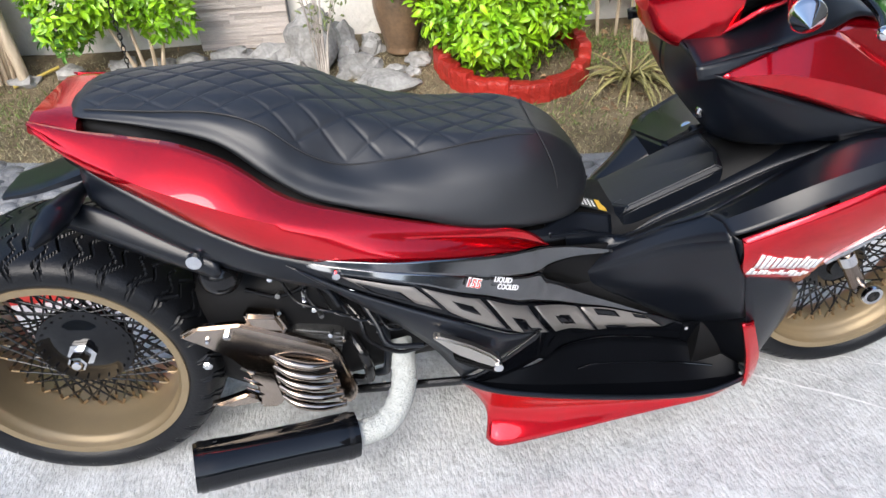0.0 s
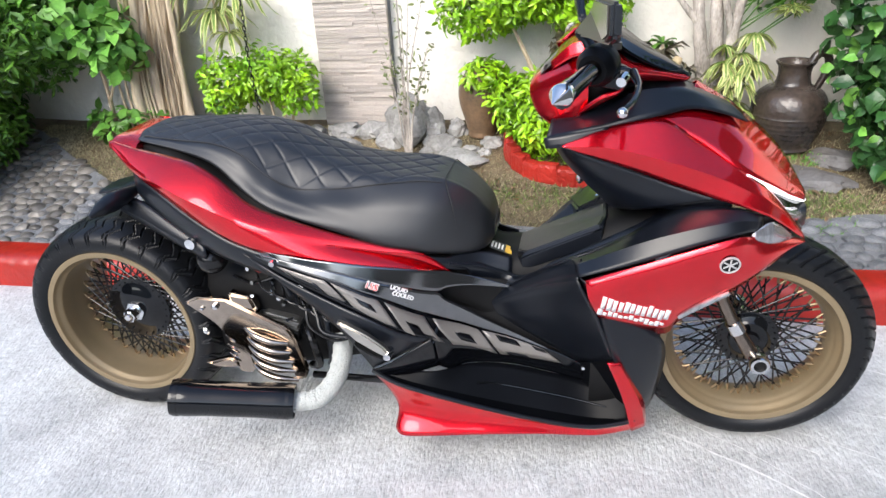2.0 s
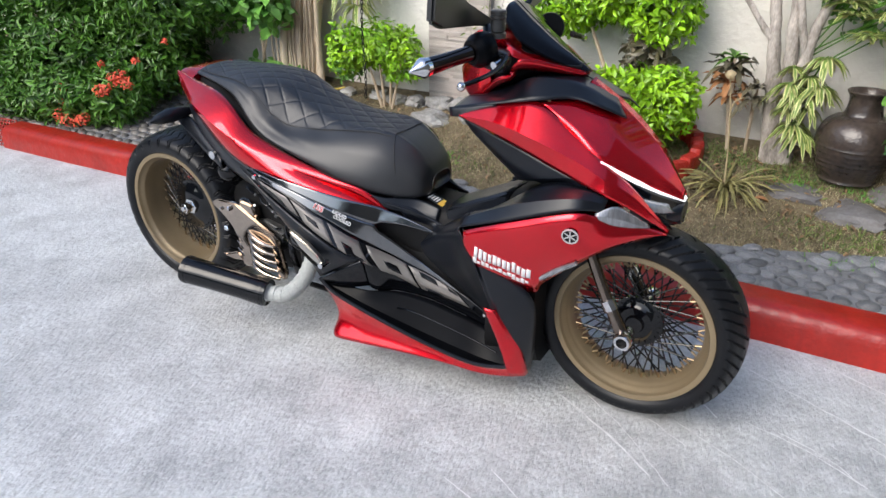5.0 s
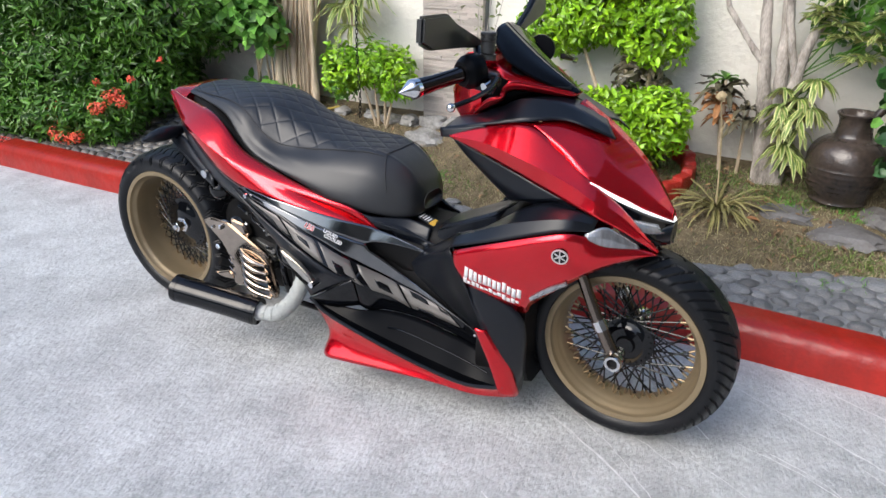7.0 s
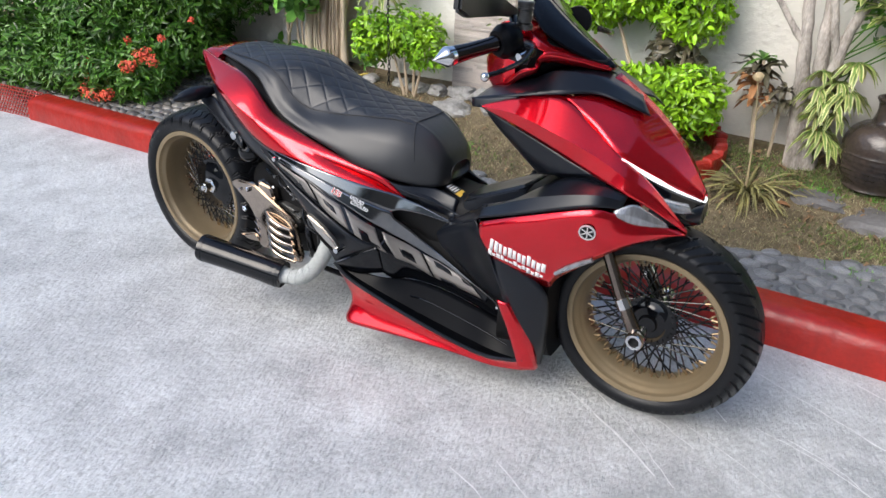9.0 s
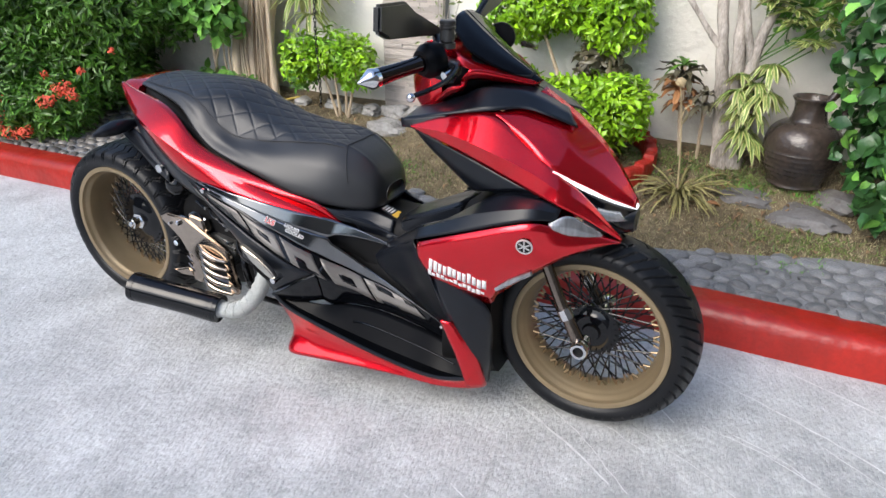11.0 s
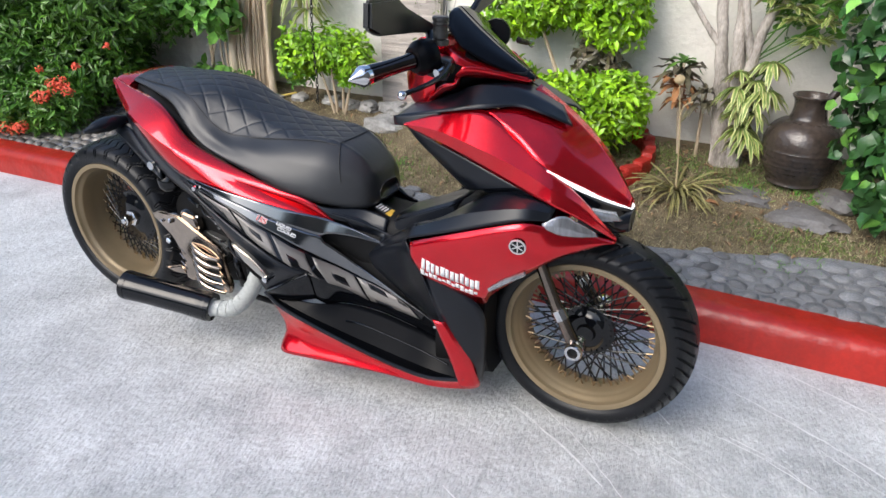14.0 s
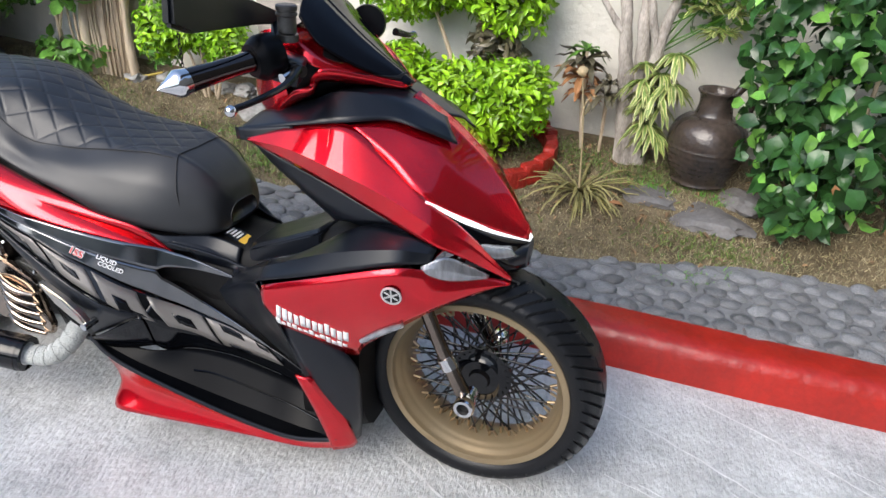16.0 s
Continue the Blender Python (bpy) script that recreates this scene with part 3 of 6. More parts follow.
def wheel(name, x, z, lip, width, r_lip, r_tyre, deep, hub_y, hub_r, n_spokes, blocks, groove, r_ring, label):
    """A spoked wheel: gold rim, tyre, hub, crossed spokes. lip: y of the rim edge that faces the camera."""
    c = pose(x, lip, z)
    w = width
    r = r_lip
    k = r_ring
    prof = [(0.002, r - 0.013), (-0.003, r - 0.011), (-0.004, r - 0.004), (-0.004, r + 0.002), (0.002, r + 0.005), (0.012, r - 0.002)]
    inner = [(0.010, r - 0.0145), (0.014, r - 0.020), (0.022, r - 0.0215), (deep * 0.6, (k + r - 0.0215) / 2 + 0.001), (deep - 0.012, k + 0.004), (deep, k), (deep + 0.024, k), (w - 0.03, k + 0.006), (w - 0.014, r - 0.020), (w, r - 0.012), (w + 0.004, r + 0.004), (w - 0.008, r + 0.004), (w - 0.03, r - 0.010), (deep, k + 0.010), (0.03, r - 0.012)]
    rim = part(name, moved(lathe(prof[::-1] + inner, 96, closed=True), c), GOLD, bike, label, sharp=50)
    # tyre with a rounded section and carved tread
    sec = [(0.004, r - 0.004), (-0.008, r + 0.010), (-0.012, r + 0.026), (-0.006, r_tyre - 0.024), (0.014, r_tyre - 0.011), (w * 0.25, r_tyre - 0.003), (w * 0.5, r_tyre), (w * 0.75, r_tyre - 0.003), (w - 0.014, r_tyre - 0.011), (w + 0.006, r_tyre - 0.024), (w + 0.012, r + 0.026), (w + 0.008, r + 0.010), (w - 0.004, r - 0.004)]
    SEC, SEG = 84, 900
    sec = rail(sec, SEC)
    tv, tf = lathe([tuple(q) for q in sec], SEG)
    tv = tv.reshape(SEC, SEG, 3)
    ang = np.arange(SEG) * 2 * np.pi / SEG
    for i, (yy, rr) in enumerate(sec):
        u = (yy - w / 2) / (w / 2)
        if abs(u) > 1.2 or rr < r_tyre - 0.042:
            continue
        k = abs(u)
        ph = (ang * blocks / (2 * np.pi) + (0.5 if u > 0 else 0)) % 1
        if groove > 0.9:
            lead = 0.8 * k ** 1.4
            d = np.abs((ph - lead) % 1 - 0.5)
            cutd = np.where((k > 0.14) & (d < 0.05), 1.0, 0.0)
            d2 = np.abs((ph - lead + 0.5) % 1 - 0.5)
            cutd = np.maximum(cutd, np.where((k > 0.5) & (d2 < 0.045), 1.0, 0.0))
            if abs(k - 0.42) < 0.03:
                cutd = np.maximum(cutd, np.where(np.abs((ph - lead + 0.75) % 1 - 0.5) < 0.25, 1.0, 0.0))
        else:
            saw = abs((k * 2.0) % 1 - 0.5) * 2
            lead = 0.5 * k + 0.36 * saw
            d = np.abs((ph - lead) % 1 - 0.5)
            cutd = np.where((k > 0.05) & (d < 0.036), 1.0, 0.0)
            lead2 = lead + 0.5 - 0.55 * (k - 0.45)
            d2 = np.abs((ph - lead2) % 1 - 0.5)
            cutd = np.maximum(cutd, np.where((k > 0.35) & (d2 < 0.03), 1.0, 0.0))
        scale = 1 - cutd * 0.006 / rr
        tv[i, :, 0] *= scale
        tv[i, :, 2] *= scale
    tyre = part("tyre", moved((tv.reshape(-1, 3), tf), c), TYRE, rim, "black low-profile road tyre", sharp=25)
    # hub
    hub = part("hub", moved(lathe([(hub_y - 0.005, 0.0), (hub_y - 0.005, 0.02), (hub_y + 0.004, 0.024), (hub_y + 0.006, hub_r * 0.62), (hub_y + 0.012, hub_r * 0.72), (hub_y + 0.016, hub_r), (hub_y + 0.03, hub_r), (hub_y + 0.034, hub_r * 0.55), (hub_y + 0.08, hub_r * 0.5), (hub_y + 0.09, 0.0)], 48), c), GLOSS, rim, "gloss black drum hub")
    ring = []
    for i in range(24):
        a = 2 * math.pi * i / 24
        ring.append(moved(lathe([(-0.003, 0.0), (-0.003, 0.0019), (0.003, 0.0019)], 8), c @ pose(hub_r * 0.9 * math.cos(a), hub_y + 0.014, hub_r * 0.9 * math.sin(a))))
    part("rivets", joined(*ring), BLACKMETAL, hub)
    # spokes: four families, two crossings on two flanges
    r0, r1 = hub_r * 0.93, r_ring
    per = n_spokes // 4
    for fl, (y0, y1) in enumerate(((hub_y + 0.018, deep + 0.004), (hub_y + 0.05, deep + 0.016))):
        for sgn in (-1, 1):
            off = sgn * radians(46)
            rr0 = r0 if fl == 0 else hub_r * 0.6
            a = Vector((rr0, y0, 0))
            b = Vector((r1 * math.cos(off), y1, r1 * math.sin(off)))
            sp = mesh_of("spoke", *tube([a, b], 0.0021, seg=6), BLACKMETAL)
            d = (b - a).normalized()
            nip = mesh_of("nipple", *tube([b - d * 0.016, b + d * 0.004], 0.003, seg=6), NIPPLE)
            for i in range(per):
                turn = 360 * (i + (0.25 if sgn > 0 else 0) + 0.5 * fl) / per
                for me, nm in ((sp, "spoke"), (nip, "nipple")):
                    ob = new(nm, me)
                    ob.matrix_basis = c @ pose(0, 0, 0, 0, turn, 0)
                    attach(ob, rim)
    return rim, c


rear, rc = wheel("rear_wheel", 0.0, 0.268, -0.143, 0.215, 0.202, 0.270, 0.088, 0.062, 0.088, 112, 32, 0.55, 0.172, "wide gold deep-dish spoked rear wheel")
front, fc = wheel("front_wheel", 1.531, 0.264, -0.057, 0.118, 0.196, 0.259, 0.046, 0.03, 0.066, 88, 27, 1.0, 0.163, "gold deep-dish spoked front wheel")
part("axle_nut", moved(joined(lathe([(0.065, 0.030), (0.05, 0.030), (0.048, 0.024), (0.036, 0.024), (0.034, 0.027), (0.026, 0.027), (0.024, 0.018), (0.0, 0.018), (-0.002, 0.014)], 6), moved(lathe([(0.035, 0.012), (0.0, 0.012), (-0.006, 0.008), (-0.006, 0.0)], 20), pose(0, -0.0, 0))), pose(0, -0.112, 0.268)), CHROME, rear, "chrome axle nut")

# ---- seat ----
SEAT = [
    (0.130, [(0, .750), (.034, .750), (.060, .742), (.068, .739), (.066, .735), (0, .733)]),
    (0.16, [(0, .760), (.05, .757), (.083, .748), (.092, .745), (.090, .738), (0, .735)]),
    (0.25, [(0, .762), (.06, .757), (.098, .744), (.110, .739), (.109, .725), (0, .715)]),
    (0.35, [(0, .763), (.07, .756), (.116, .742), (.135, .729), (.137, .704), (0, .69)]),
    (0.42, [(0, .757), (.076, .749), (.132, .724), (.157, .696), (.161, .657), (0, .645)]),
    (0.48, [(0, .742), (.08, .732), (.140, .677), (.167, .650), (.171, .618), (0, .60)]),
    (0.54, [(0, .717), (.08, .704), (.133, .648), (.168, .626), (.174, .597), (0, .58)]),
    (0.63, [(0, .684), (.075, .677), (.118, .645), (.164, .614), (.173, .568), (0, .55)]),
    (0.73, [(0, .664), (.065, .662), (.103, .653), (.154, .608), (.167, .531), (0, .515)]),
    (0.80, [(0, .658), (.055, .658), (.088, .655), (.143, .604), (.153, .515), (0, .505)]),
    (0.85, [(0, .651), (.048, .651), (.075, .648), (.127, .598), (.134, .506), (0, .50)]),
    (0.90, [(0, .628), (.042, .627), (.064, .622), (.104, .575), (.106, .496), (0, .49)]),
    (0.94, [(0, .588), (.035, .587), (.058, .580), (.080, .545), (.072, .496), (0, .488)]),
    (0.958, [(0, .552), (.02, .551), (.035, .546), (.046, .530), (.040, .512), (0, .508)]),
]
sv, sf = hull(SEAT, 440, 130)
sv = np.array(sv)
seam_x = [st[0] for st in SEAT]
seam_y, seam_z = [st[1][2][0] for st in SEAT], [st[1][2][1] for st in SEAT]
for p in sv:
    sy, sz = np.interp(p[0], seam_x, seam_y), np.interp(p[0], seam_x, seam_z)
    inside = sy - abs(p[1])
    if inside > 0 and p[2] > sz - 0.012 and 0.15 < p[0] < 0.845:
        edge = min(1.0, inside / 0.012) * min(1.0, (0.845 - p[0]) / 0.02) * min(1.0, (p[0] - 0.15) / 0.02)
        a, b = (p[0] * 0.72 + p[1]) / 0.052, (p[0] * 0.72 - p[1]) / 0.052
        da, db = abs(a - round(a)), abs(b - round(b))
        near_line = min(da, db)
        p[2] += edge * (0.0020 * math.sqrt(min(1.0, near_line * 2.2)) - 0.0022 * math.exp(-(near_line / 0.045) ** 2))
seat = part("seat", (sv, sf), LEATHER, bike, "black leather seat with diamond-quilted top", sharp=0)
seam = [(x, -pr[2][0] - 0.001, pr[2][1] + 0.0015) for x, pr in SEAT[1:11]]
both("seam", tube(seam, 0.0012, 90, 6), THREAD, seat)
nose_seam = [(.853, 0, .651), (.853, -.045, .652), (.858, -.074, .648), (.880, -.113, .595), (.893, -.114, .505)]
both("seam", tube(nose_seam, 0.0012, 40, 6), THREAD, seat)

# ---- core under the skins ----
core = part("frame_core", hull([
    (0.12, [(0, .735), (.06, .735), (.07, .72), (.05, .70), (0, .69)]),
    (0.25, [(0, .72), (.11, .72), (.13, .68), (.11, .63), (0, .62)]),
    (0.42, [(0, .65), (.14, .65), (.17, .60), (.16, .54), (0, .52)]),
    (0.60, [(0, .56), (.15, .56), (.18, .52), (.16, .42), (0, .36)]),
    (0.80, [(0, .515), (.12, .50), (.14, .44), (.14, .30), (0, .22)]),
    (0.90, [(0, .485), (.085, .475), (.10, .42), (.12, .28), (0, .17)]),
    (1.05, [(0, .485), (.06, .48), (.09, .42), (.10, .25), (0, .14)]),
    (1.20, [(0, .56), (.07, .55), (.10, .45), (.11, .25), (0, .12)]),
    (1.30, [(0, .60), (.09, .59), (.12, .50), (.10, .30), (0, .13)]),
], 60, 24), DARK, bike)

# ---- tail skins ----
tail_top = [(.082, -.102, .744), (.156, -.121, .732), (.232, -.139, .725), (.309, -.159, .715), (.381, -.181, .689), (.452, -.195, .637), (.542, -.196, .602), (.638, -.189, .571), (.732, -.181, .543), (.819, -.163, .518), (.881, -.132, .457)]
tail_mid = [(.083, -.106, .738), (.137, -.141, .713), (.197, -.177, .692), (.264, -.212, .676), (.350, -.236, .650), (.448, -.240, .611), (.554, -.228, .576), (.663, -.203, .541), (.773, -.172, .505), (.881, -.133, .456)]
tail_bot = [(.084, -.105, .729), (.130, -.135, .700), (.185, -.162, .670), (.244, -.185, .641), (.300, -.205, .612), (.36, -.222, .584), (.425, -.235, .560), (.50, -.241, .541), (.60, -.240, .529), (.70, -.217, .509), (.80, -.178, .485), (.881, -.132, .455)]
both("tail_panel", loft([tail_top, tail_mid, tail_bot], 70, 6, 0.005), RED, bike, "candy red tail fairing", solid=0.003)
part("tail_lamp", hull([(0.081, [(0, .747), (.07, .746), (.096, .740), (.09, .732), (0, .726)]), (0.11, [(0, .747), (.07, .746), (.100, .739), (.10, .725), (0, .715)]), (0.15, [(0, .742), (.07, .741), (.108, .732), (.11, .70), (0, .69)])], 14, 16), RED, bike, "candy red tail end piece")
part("tail_lens", prism([(.0845, .740), (.082, .730), (.110, .712), (.116, .722)], -.1125, -.108, .001), REDLENS, bike, "dark red tail lamp lens")
part("under_tail", hull([(.10, [(0, .72), (.06, .72), (.08, .69), (.06, .65), (0, .64)]), (.20, [(0, .70), (.10, .70), (.12, .65), (.10, .60), (0, .59)]), (.34, [(0, .65), (.12, .65), (.15, .58), (.12, .53), (0, .52)])], 14, 14), DARK, bike)
strip_lo = [(.142, -.13, .622), (.18, -.146, .590), (.24, -.168, .553), (.33, -.198, .522), (.42, -.222, .500), (.50, -.238, .486)]
strip_up = [(.150, -.140, .688), (.193, -.158, .664), (.289, -.197, .614), (.393, -.226, .567), (.46, -.236, .548), (.53, -.246, .531)]
both("under_tail_cover", loft([strip_up, strip_lo], 30, 5, 0.004), SATIN, bike, "matte black under-tail cover", solid=0.003)

# ---- side cover with its gloss boomerang ----
SIDE_X = (.42, .505, .60, .69, .777, .842, .89, .97, 1.05, 1.166)
SIDE_Y = (-.230, -.248, -.260, -.250, -.218, -.180, -.155, -.128, -.120, -.123)


def on_side(x, z, out=0.0):
    """A place on the side's skin, which leans in towards the top."""
    mid = float(np.interp(x, (.5, .6, .7, .8, .9, 1.0, 1.15), (.53, .51, .48, .43, .36, .30, .23)))
    k = float(np.interp(x, (.60, .85, 1.1), (.34, .34, .08)))
    y = float(rail(list(zip(SIDE_X, SIDE_Y)), 200)[:, 1][np.argmin(np.abs(rail(list(zip(SIDE_X, SIDE_Y)), 200)[:, 0] - x))])
    return (x, y + k * (z - mid) - out, z)


U_LINE = [(.462, .551), (.50, .546), (.55, .542), (.60, .537), (.65, .531), (.70, .521), (.75, .509), (.80, .495), (.85, .479)]
T_LINE = [(.468, .534), (.50, .527), (.55, .520), (.60, .509), (.65, .492), (.70, .468), (.75, .441), (.80, .408), (.85, .374), (.90, .344), (.95, .318), (1.0, .297), (1.05, .279), (1.10, .261), (1.165, .231)]
B_LINE = [(.50, .518), (.55, .492), (.60, .470), (.65, .454), (.70, .430), (.75, .400), (.80, .367), (.85, .329), (.90, .292), (.95, .262), (1.0, .245), (1.05, .235), (1.165, .223)]
M_LINE = [(.465, .542), (.55, .530), (.65, .510), (.75, .474), (.82, .444), (.851, .432)]
upper = [on_side(*q, float(np.interp(q[0], (.70, .85), (0, .010)))) for q in U_LINE] + [on_side(*q, .013) for q in ((.885, .465), (.92, .452), (1.0, .424))]
upper_in = [on_side(*q, float(np.interp(q[0], (.70, .85), (0, .010)))) for q in M_LINE] + [on_side(*q, .013) for q in ((.868, .437), (.92, .431), (1.0, .419))]
lower_in = [on_side(*q, float(np.interp(q[0], (.70, .85, .95), (0, .010, 0)))) for q in M_LINE + [(.860, .418), (.875, .404), (.90, .383), (.94, .350), (1.0, .311), (1.085, .268)]]
lower = [on_side(*q) for q in T_LINE[:12] + [(1.085, .266)]]
gloss_geo = joined(loft([upper, upper_in], 110, 6), loft([lower_in, lower], 130, 6))
both("side_gloss_panel", gloss_geo, MIRROR_SMOKE, bike, "smoked mirror boomerang side panel with two prongs", solid=0.0012)
both("notch_recess", loft([[(.83, -.172, .47), (.88, -.135, .455), (1.0, -.10, .43)], [(.83, -.165, .39), (.88, -.125, .38), (1.05, -.09, .28)]], 12, 4), DARK, bike, solid=0.003)
ridge = [(.462, -.236, .528), (.505, -.245, .504), (.553, -.252, .481), (.643, -.266, .445), (.717, -.274, .416), (.782, -.263, .378), (.822, -.240, .356), (.841, -.222, .345)]
under = [(.428, -.228, .540), (.50, -.240, .488), (.55, -.246, .450), (.60, -.250, .410), (.65, -.250, .358), (.685, -.244, .30), (.703, -.236, .262)]
band_geo = loft([[on_side(x, z, -.002) for x, z in T_LINE[:9]], [(.468, -.236, .528), (.51, -.246, .504), (.553, -.250, .480), (.643, -.262, .444), (.717, -.268, .415), (.782, -.256, .377), (.822, -.236, .355), (.8432, -.2205, .3452)]], 60, 6)
both("side_decal_panel", band_geo, GLOSS, bike, "gloss black side panel", solid=0.003)
both("side_lower_cover", loft([ridge, under], 44, 6, 0.006), SATIN, bike, "satin black lower side cover", solid=0.003)
both("cover_fold", loft([[(.841, -.222, .345), (.79, -.236, .315), (.745, -.243, .285), (.703, -.236, .258)], [(.849, -.203, .262), (.80, -.218, .25), (.755, -.228, .245), (.705, -.234, .25)]], 20, 5), GLOSS, bike, solid=0.003)
both("seat_base_cover", loft([[(.80, -.155, .517), (.853, -.14, .50), (.93, -.085, .492), (1.0, -.075, .475)], [(.82, -.158, .507), (.865, -.142, .486), (.93, -.102, .472), (1.0, -.088, .455)], [(.80, -.166, .496), (.87, -.140, .472), (.93, -.110, .456), (1.0, -.094, .436)]], 24, 5), SATIN, bike, "satin black cover below the seat", solid=0.003)

# ---- tunnel, leg shield, floor ----
edge = [(.87, -.145, .488), (.93, -.118, .470), (.98, -.098, .450), (1.028, -.090, .436), (1.10, -.094, .474), (1.20, -.106, .530), (1.273, -.118, .572), (1.35, -.150, .622)]
crest = [(.87, 0, .500), (.93, 0, .484), (.98, 0, .466), (1.028, 0, .452), (1.10, 0, .490), (1.20, 0, .545), (1.273, 0, .590), (1.35, 0, .64)]
pod_back = [(.934, -.090, .366), (.99, -.106, .418), (1.065, -.134, .476), (1.13, -.170, .527), (1.20, -.160, .556), (1.327, -.172, .643)]
tun_side = loft([[(.90, -.132, .48)] + edge[2:], pod_back], 50, 5, -0.006)
both("tunnel_cover", loft([crest, edge], 60, 4), SATIN, bike, "satin black centre tunnel", solid=0.003, sharp=20)
both("tunnel_side", tun_side, SATIN, bike, solid=0.003, sharp=20)
both("edge_roll", tube(edge, .004, 60, 8), SATIN, bike)
bm = bmesh.new()
for dz, g in ((-.02, 0.0), (.014, 0.0), (.022, .009)):
    for x, y in ((1.0 + g, -.052 + g), (1.022 + g, -.080 + g), (1.192 - g, -.082 + g), (1.205 - g, -.03), (1.205 - g, .055 - g), (1.0 + g, .055 - g)):
        bm.verts.new((x, y, .457 + (x - 1.01) * .47 + dz))
bmesh.ops.convex_hull(bm, input=bm.verts[:])
bmesh.ops.bevel(bm, geom=bm.edges[:], offset=.0022, segments=2, affect="EDGES")
part("fuel_lid", bm, SATIN, bike, "black fuel filler lid", sharp=20)
bm = bmesh.new()
for q in ((1.145, .055, .47), (1.135, .15, .462), (1.112, .195, .512), (1.135, .05, .545), (1.175, .20, .555), (1.185, .045, .575), (1.29, .045, .46), (1.29, .15, .46), (1.29, .20, .62), (1.29, .045, .62)):
    bm.verts.new(q)
bmesh.ops.convex_hull(bm, input=bm.verts[:])
bmesh.ops.bevel(bm, geom=bm.edges[:], offset=.006, segments=2, affect="EDGES")
part("key_box", bm, SATIN, bike, "angular black ignition box", sharp=22)
part("key_switch", tube([(1.205, .085, .540), (1.186, .070, .566), (1.184, .0685, .569), (1.183, .068, .570)], [.021, .021, .021, .021, .021, .015, .010], 12, 28), CHROME, bike, "chrome ignition key switch")
part("bag_hook", tube([(1.165, -.065, .690), (1.146, -.06, .676), (1.138, -.058, .660), (1.142, -.056, .650)], .006, 14, 10), CHROME, bike, "chrome bag hook")
shield_c = [(1.085, 0, .79), (1.088, 0, .72), (1.14, 0, .65), (1.20, 0, .585)]
shield_h = [(1.082, -.08, .785), (1.10, -.08, .72), (1.155, -.08, .660), (1.22, -.08, .605)]
shield_e = [(1.092, -.145, .768), (1.13, -.145, .724), (1.20, -.145, .677), (1.28, -.148, .634)]
shield_o = [(1.106, -.171, .764), (1.20, -.166, .728), (1.30, -.165, .694), (1.40, -.180, .668)]
both("leg_shield", loft([shield_c, shield_h, shield_e, shield_o], 24, 5, smooth_across=True), SATIN, bike, "satin black leg shield", solid=0.003)

foot_o = [(.701, -.235, .254), (.760, -.248, .233), (.844, -.253, .214), (.965, -.241, .178), (1.085, -.226, .146), (1.183, -.213, .130), (1.254, -.198, .136), (1.28, -.188, .142)]
foot_i = [(.735, -.222, .250), (.80, -.212, .246), (.849, -.201, .244), (.911, -.158, .240), (.993, -.130, .226), (1.086, -.116, .202), (1.168, -.112, .180), (1.27, -.160, .165)]
foot_m = [(.72, -.228, .244), (.81, -.228, .222), (.90, -.214, .194), (1.0, -.196, .164), (1.10, -.182, .140), (1.19, -.172, .124), (1.272, -.176, .132)]
both("floorboard", loft([foot_i, foot_m, foot_o], 50, 6), MATBLACK, bike, "gloss black sunken floorboard", solid=0.004)
both("floor_rim", tube([(x, y - 0.001, z + 0.002) for x, y, z in foot_o], 0.005, 50, 8), SATIN, bike)
both("floor_rib", tube([(x * .985 + .016, y + .022, z - .008) for x, y, z in foot_o[1:]], 0.003, 50, 8), GLOSS, bike)
both("floor_rib", tube([(.93, -.190, .208), (.97, -.172, .198), (1.06, -.158, .176), (1.15, -.150, .155), (1.22, -.158, .146)], 0.0025, 40, 8), GLOSS, bike)
well_geo = loft([[on_side(x, z, -.002) for x, z in T_LINE[8:]], [(.8425, -.2205, .3454), (.88, -.190, .308), (.93, -.156, .282), (1.0, -.134, .262), (1.08, -.122, .240), (1.166, -.117, .207)], [(.8455, -.206, .262), (.87, -.19, .244), (.911, -.158, .241), (.993, -.130, .227), (1.086, -.116, .203), (1.168, -.112, .181)]], 40, 6)
both("well_front", loft([[(1.158, -.122, .237), (1.19, -.160, .270), (1.226, -.213, .317)], [(1.160, -.114, .207), (1.20, -.142, .215), (1.255, -.202, .225)], [(1.163, -.111, .178), (1.22, -.132, .166), (1.282, -.176, .150)]], 20, 5, smooth_across=True), MATBLACK, bike, "black front wall of the foot well", solid=0.003)
both("well_wall", well_geo, GLOSS, bike, "gloss black wall above the floorboard", solid=0.003)
skirt_b = [(.745, -.246, .106), (.765, -.262, .098), (.835, -.259, .102), (.957, -.247, .111), (1.086, -.226, .110), (1.199, -.200, .098), (1.279, -.170, .098)]
skirt_m = [(.750, -.224, .150), (.780, -.232, .148), (.858, -.238, .148), (.98, -.232, .140), (1.10, -.218, .126), (1.20, -.202, .114), (1.279, -.178, .115)]
both("side_skirt", loft([[(x, y, z - 0.004) for x, y, z in foot_o], [(.733, -.228, .200), (.79, -.240, .190), (.858, -.244, .182), (.98, -.236, .160), (1.10, -.222, .136), (1.20, -.207, .122), (1.279, -.184, .128)], skirt_m, skirt_b], 44, 5, smooth_across=True), RED, bike, "candy red side skirt", solid=0.004)
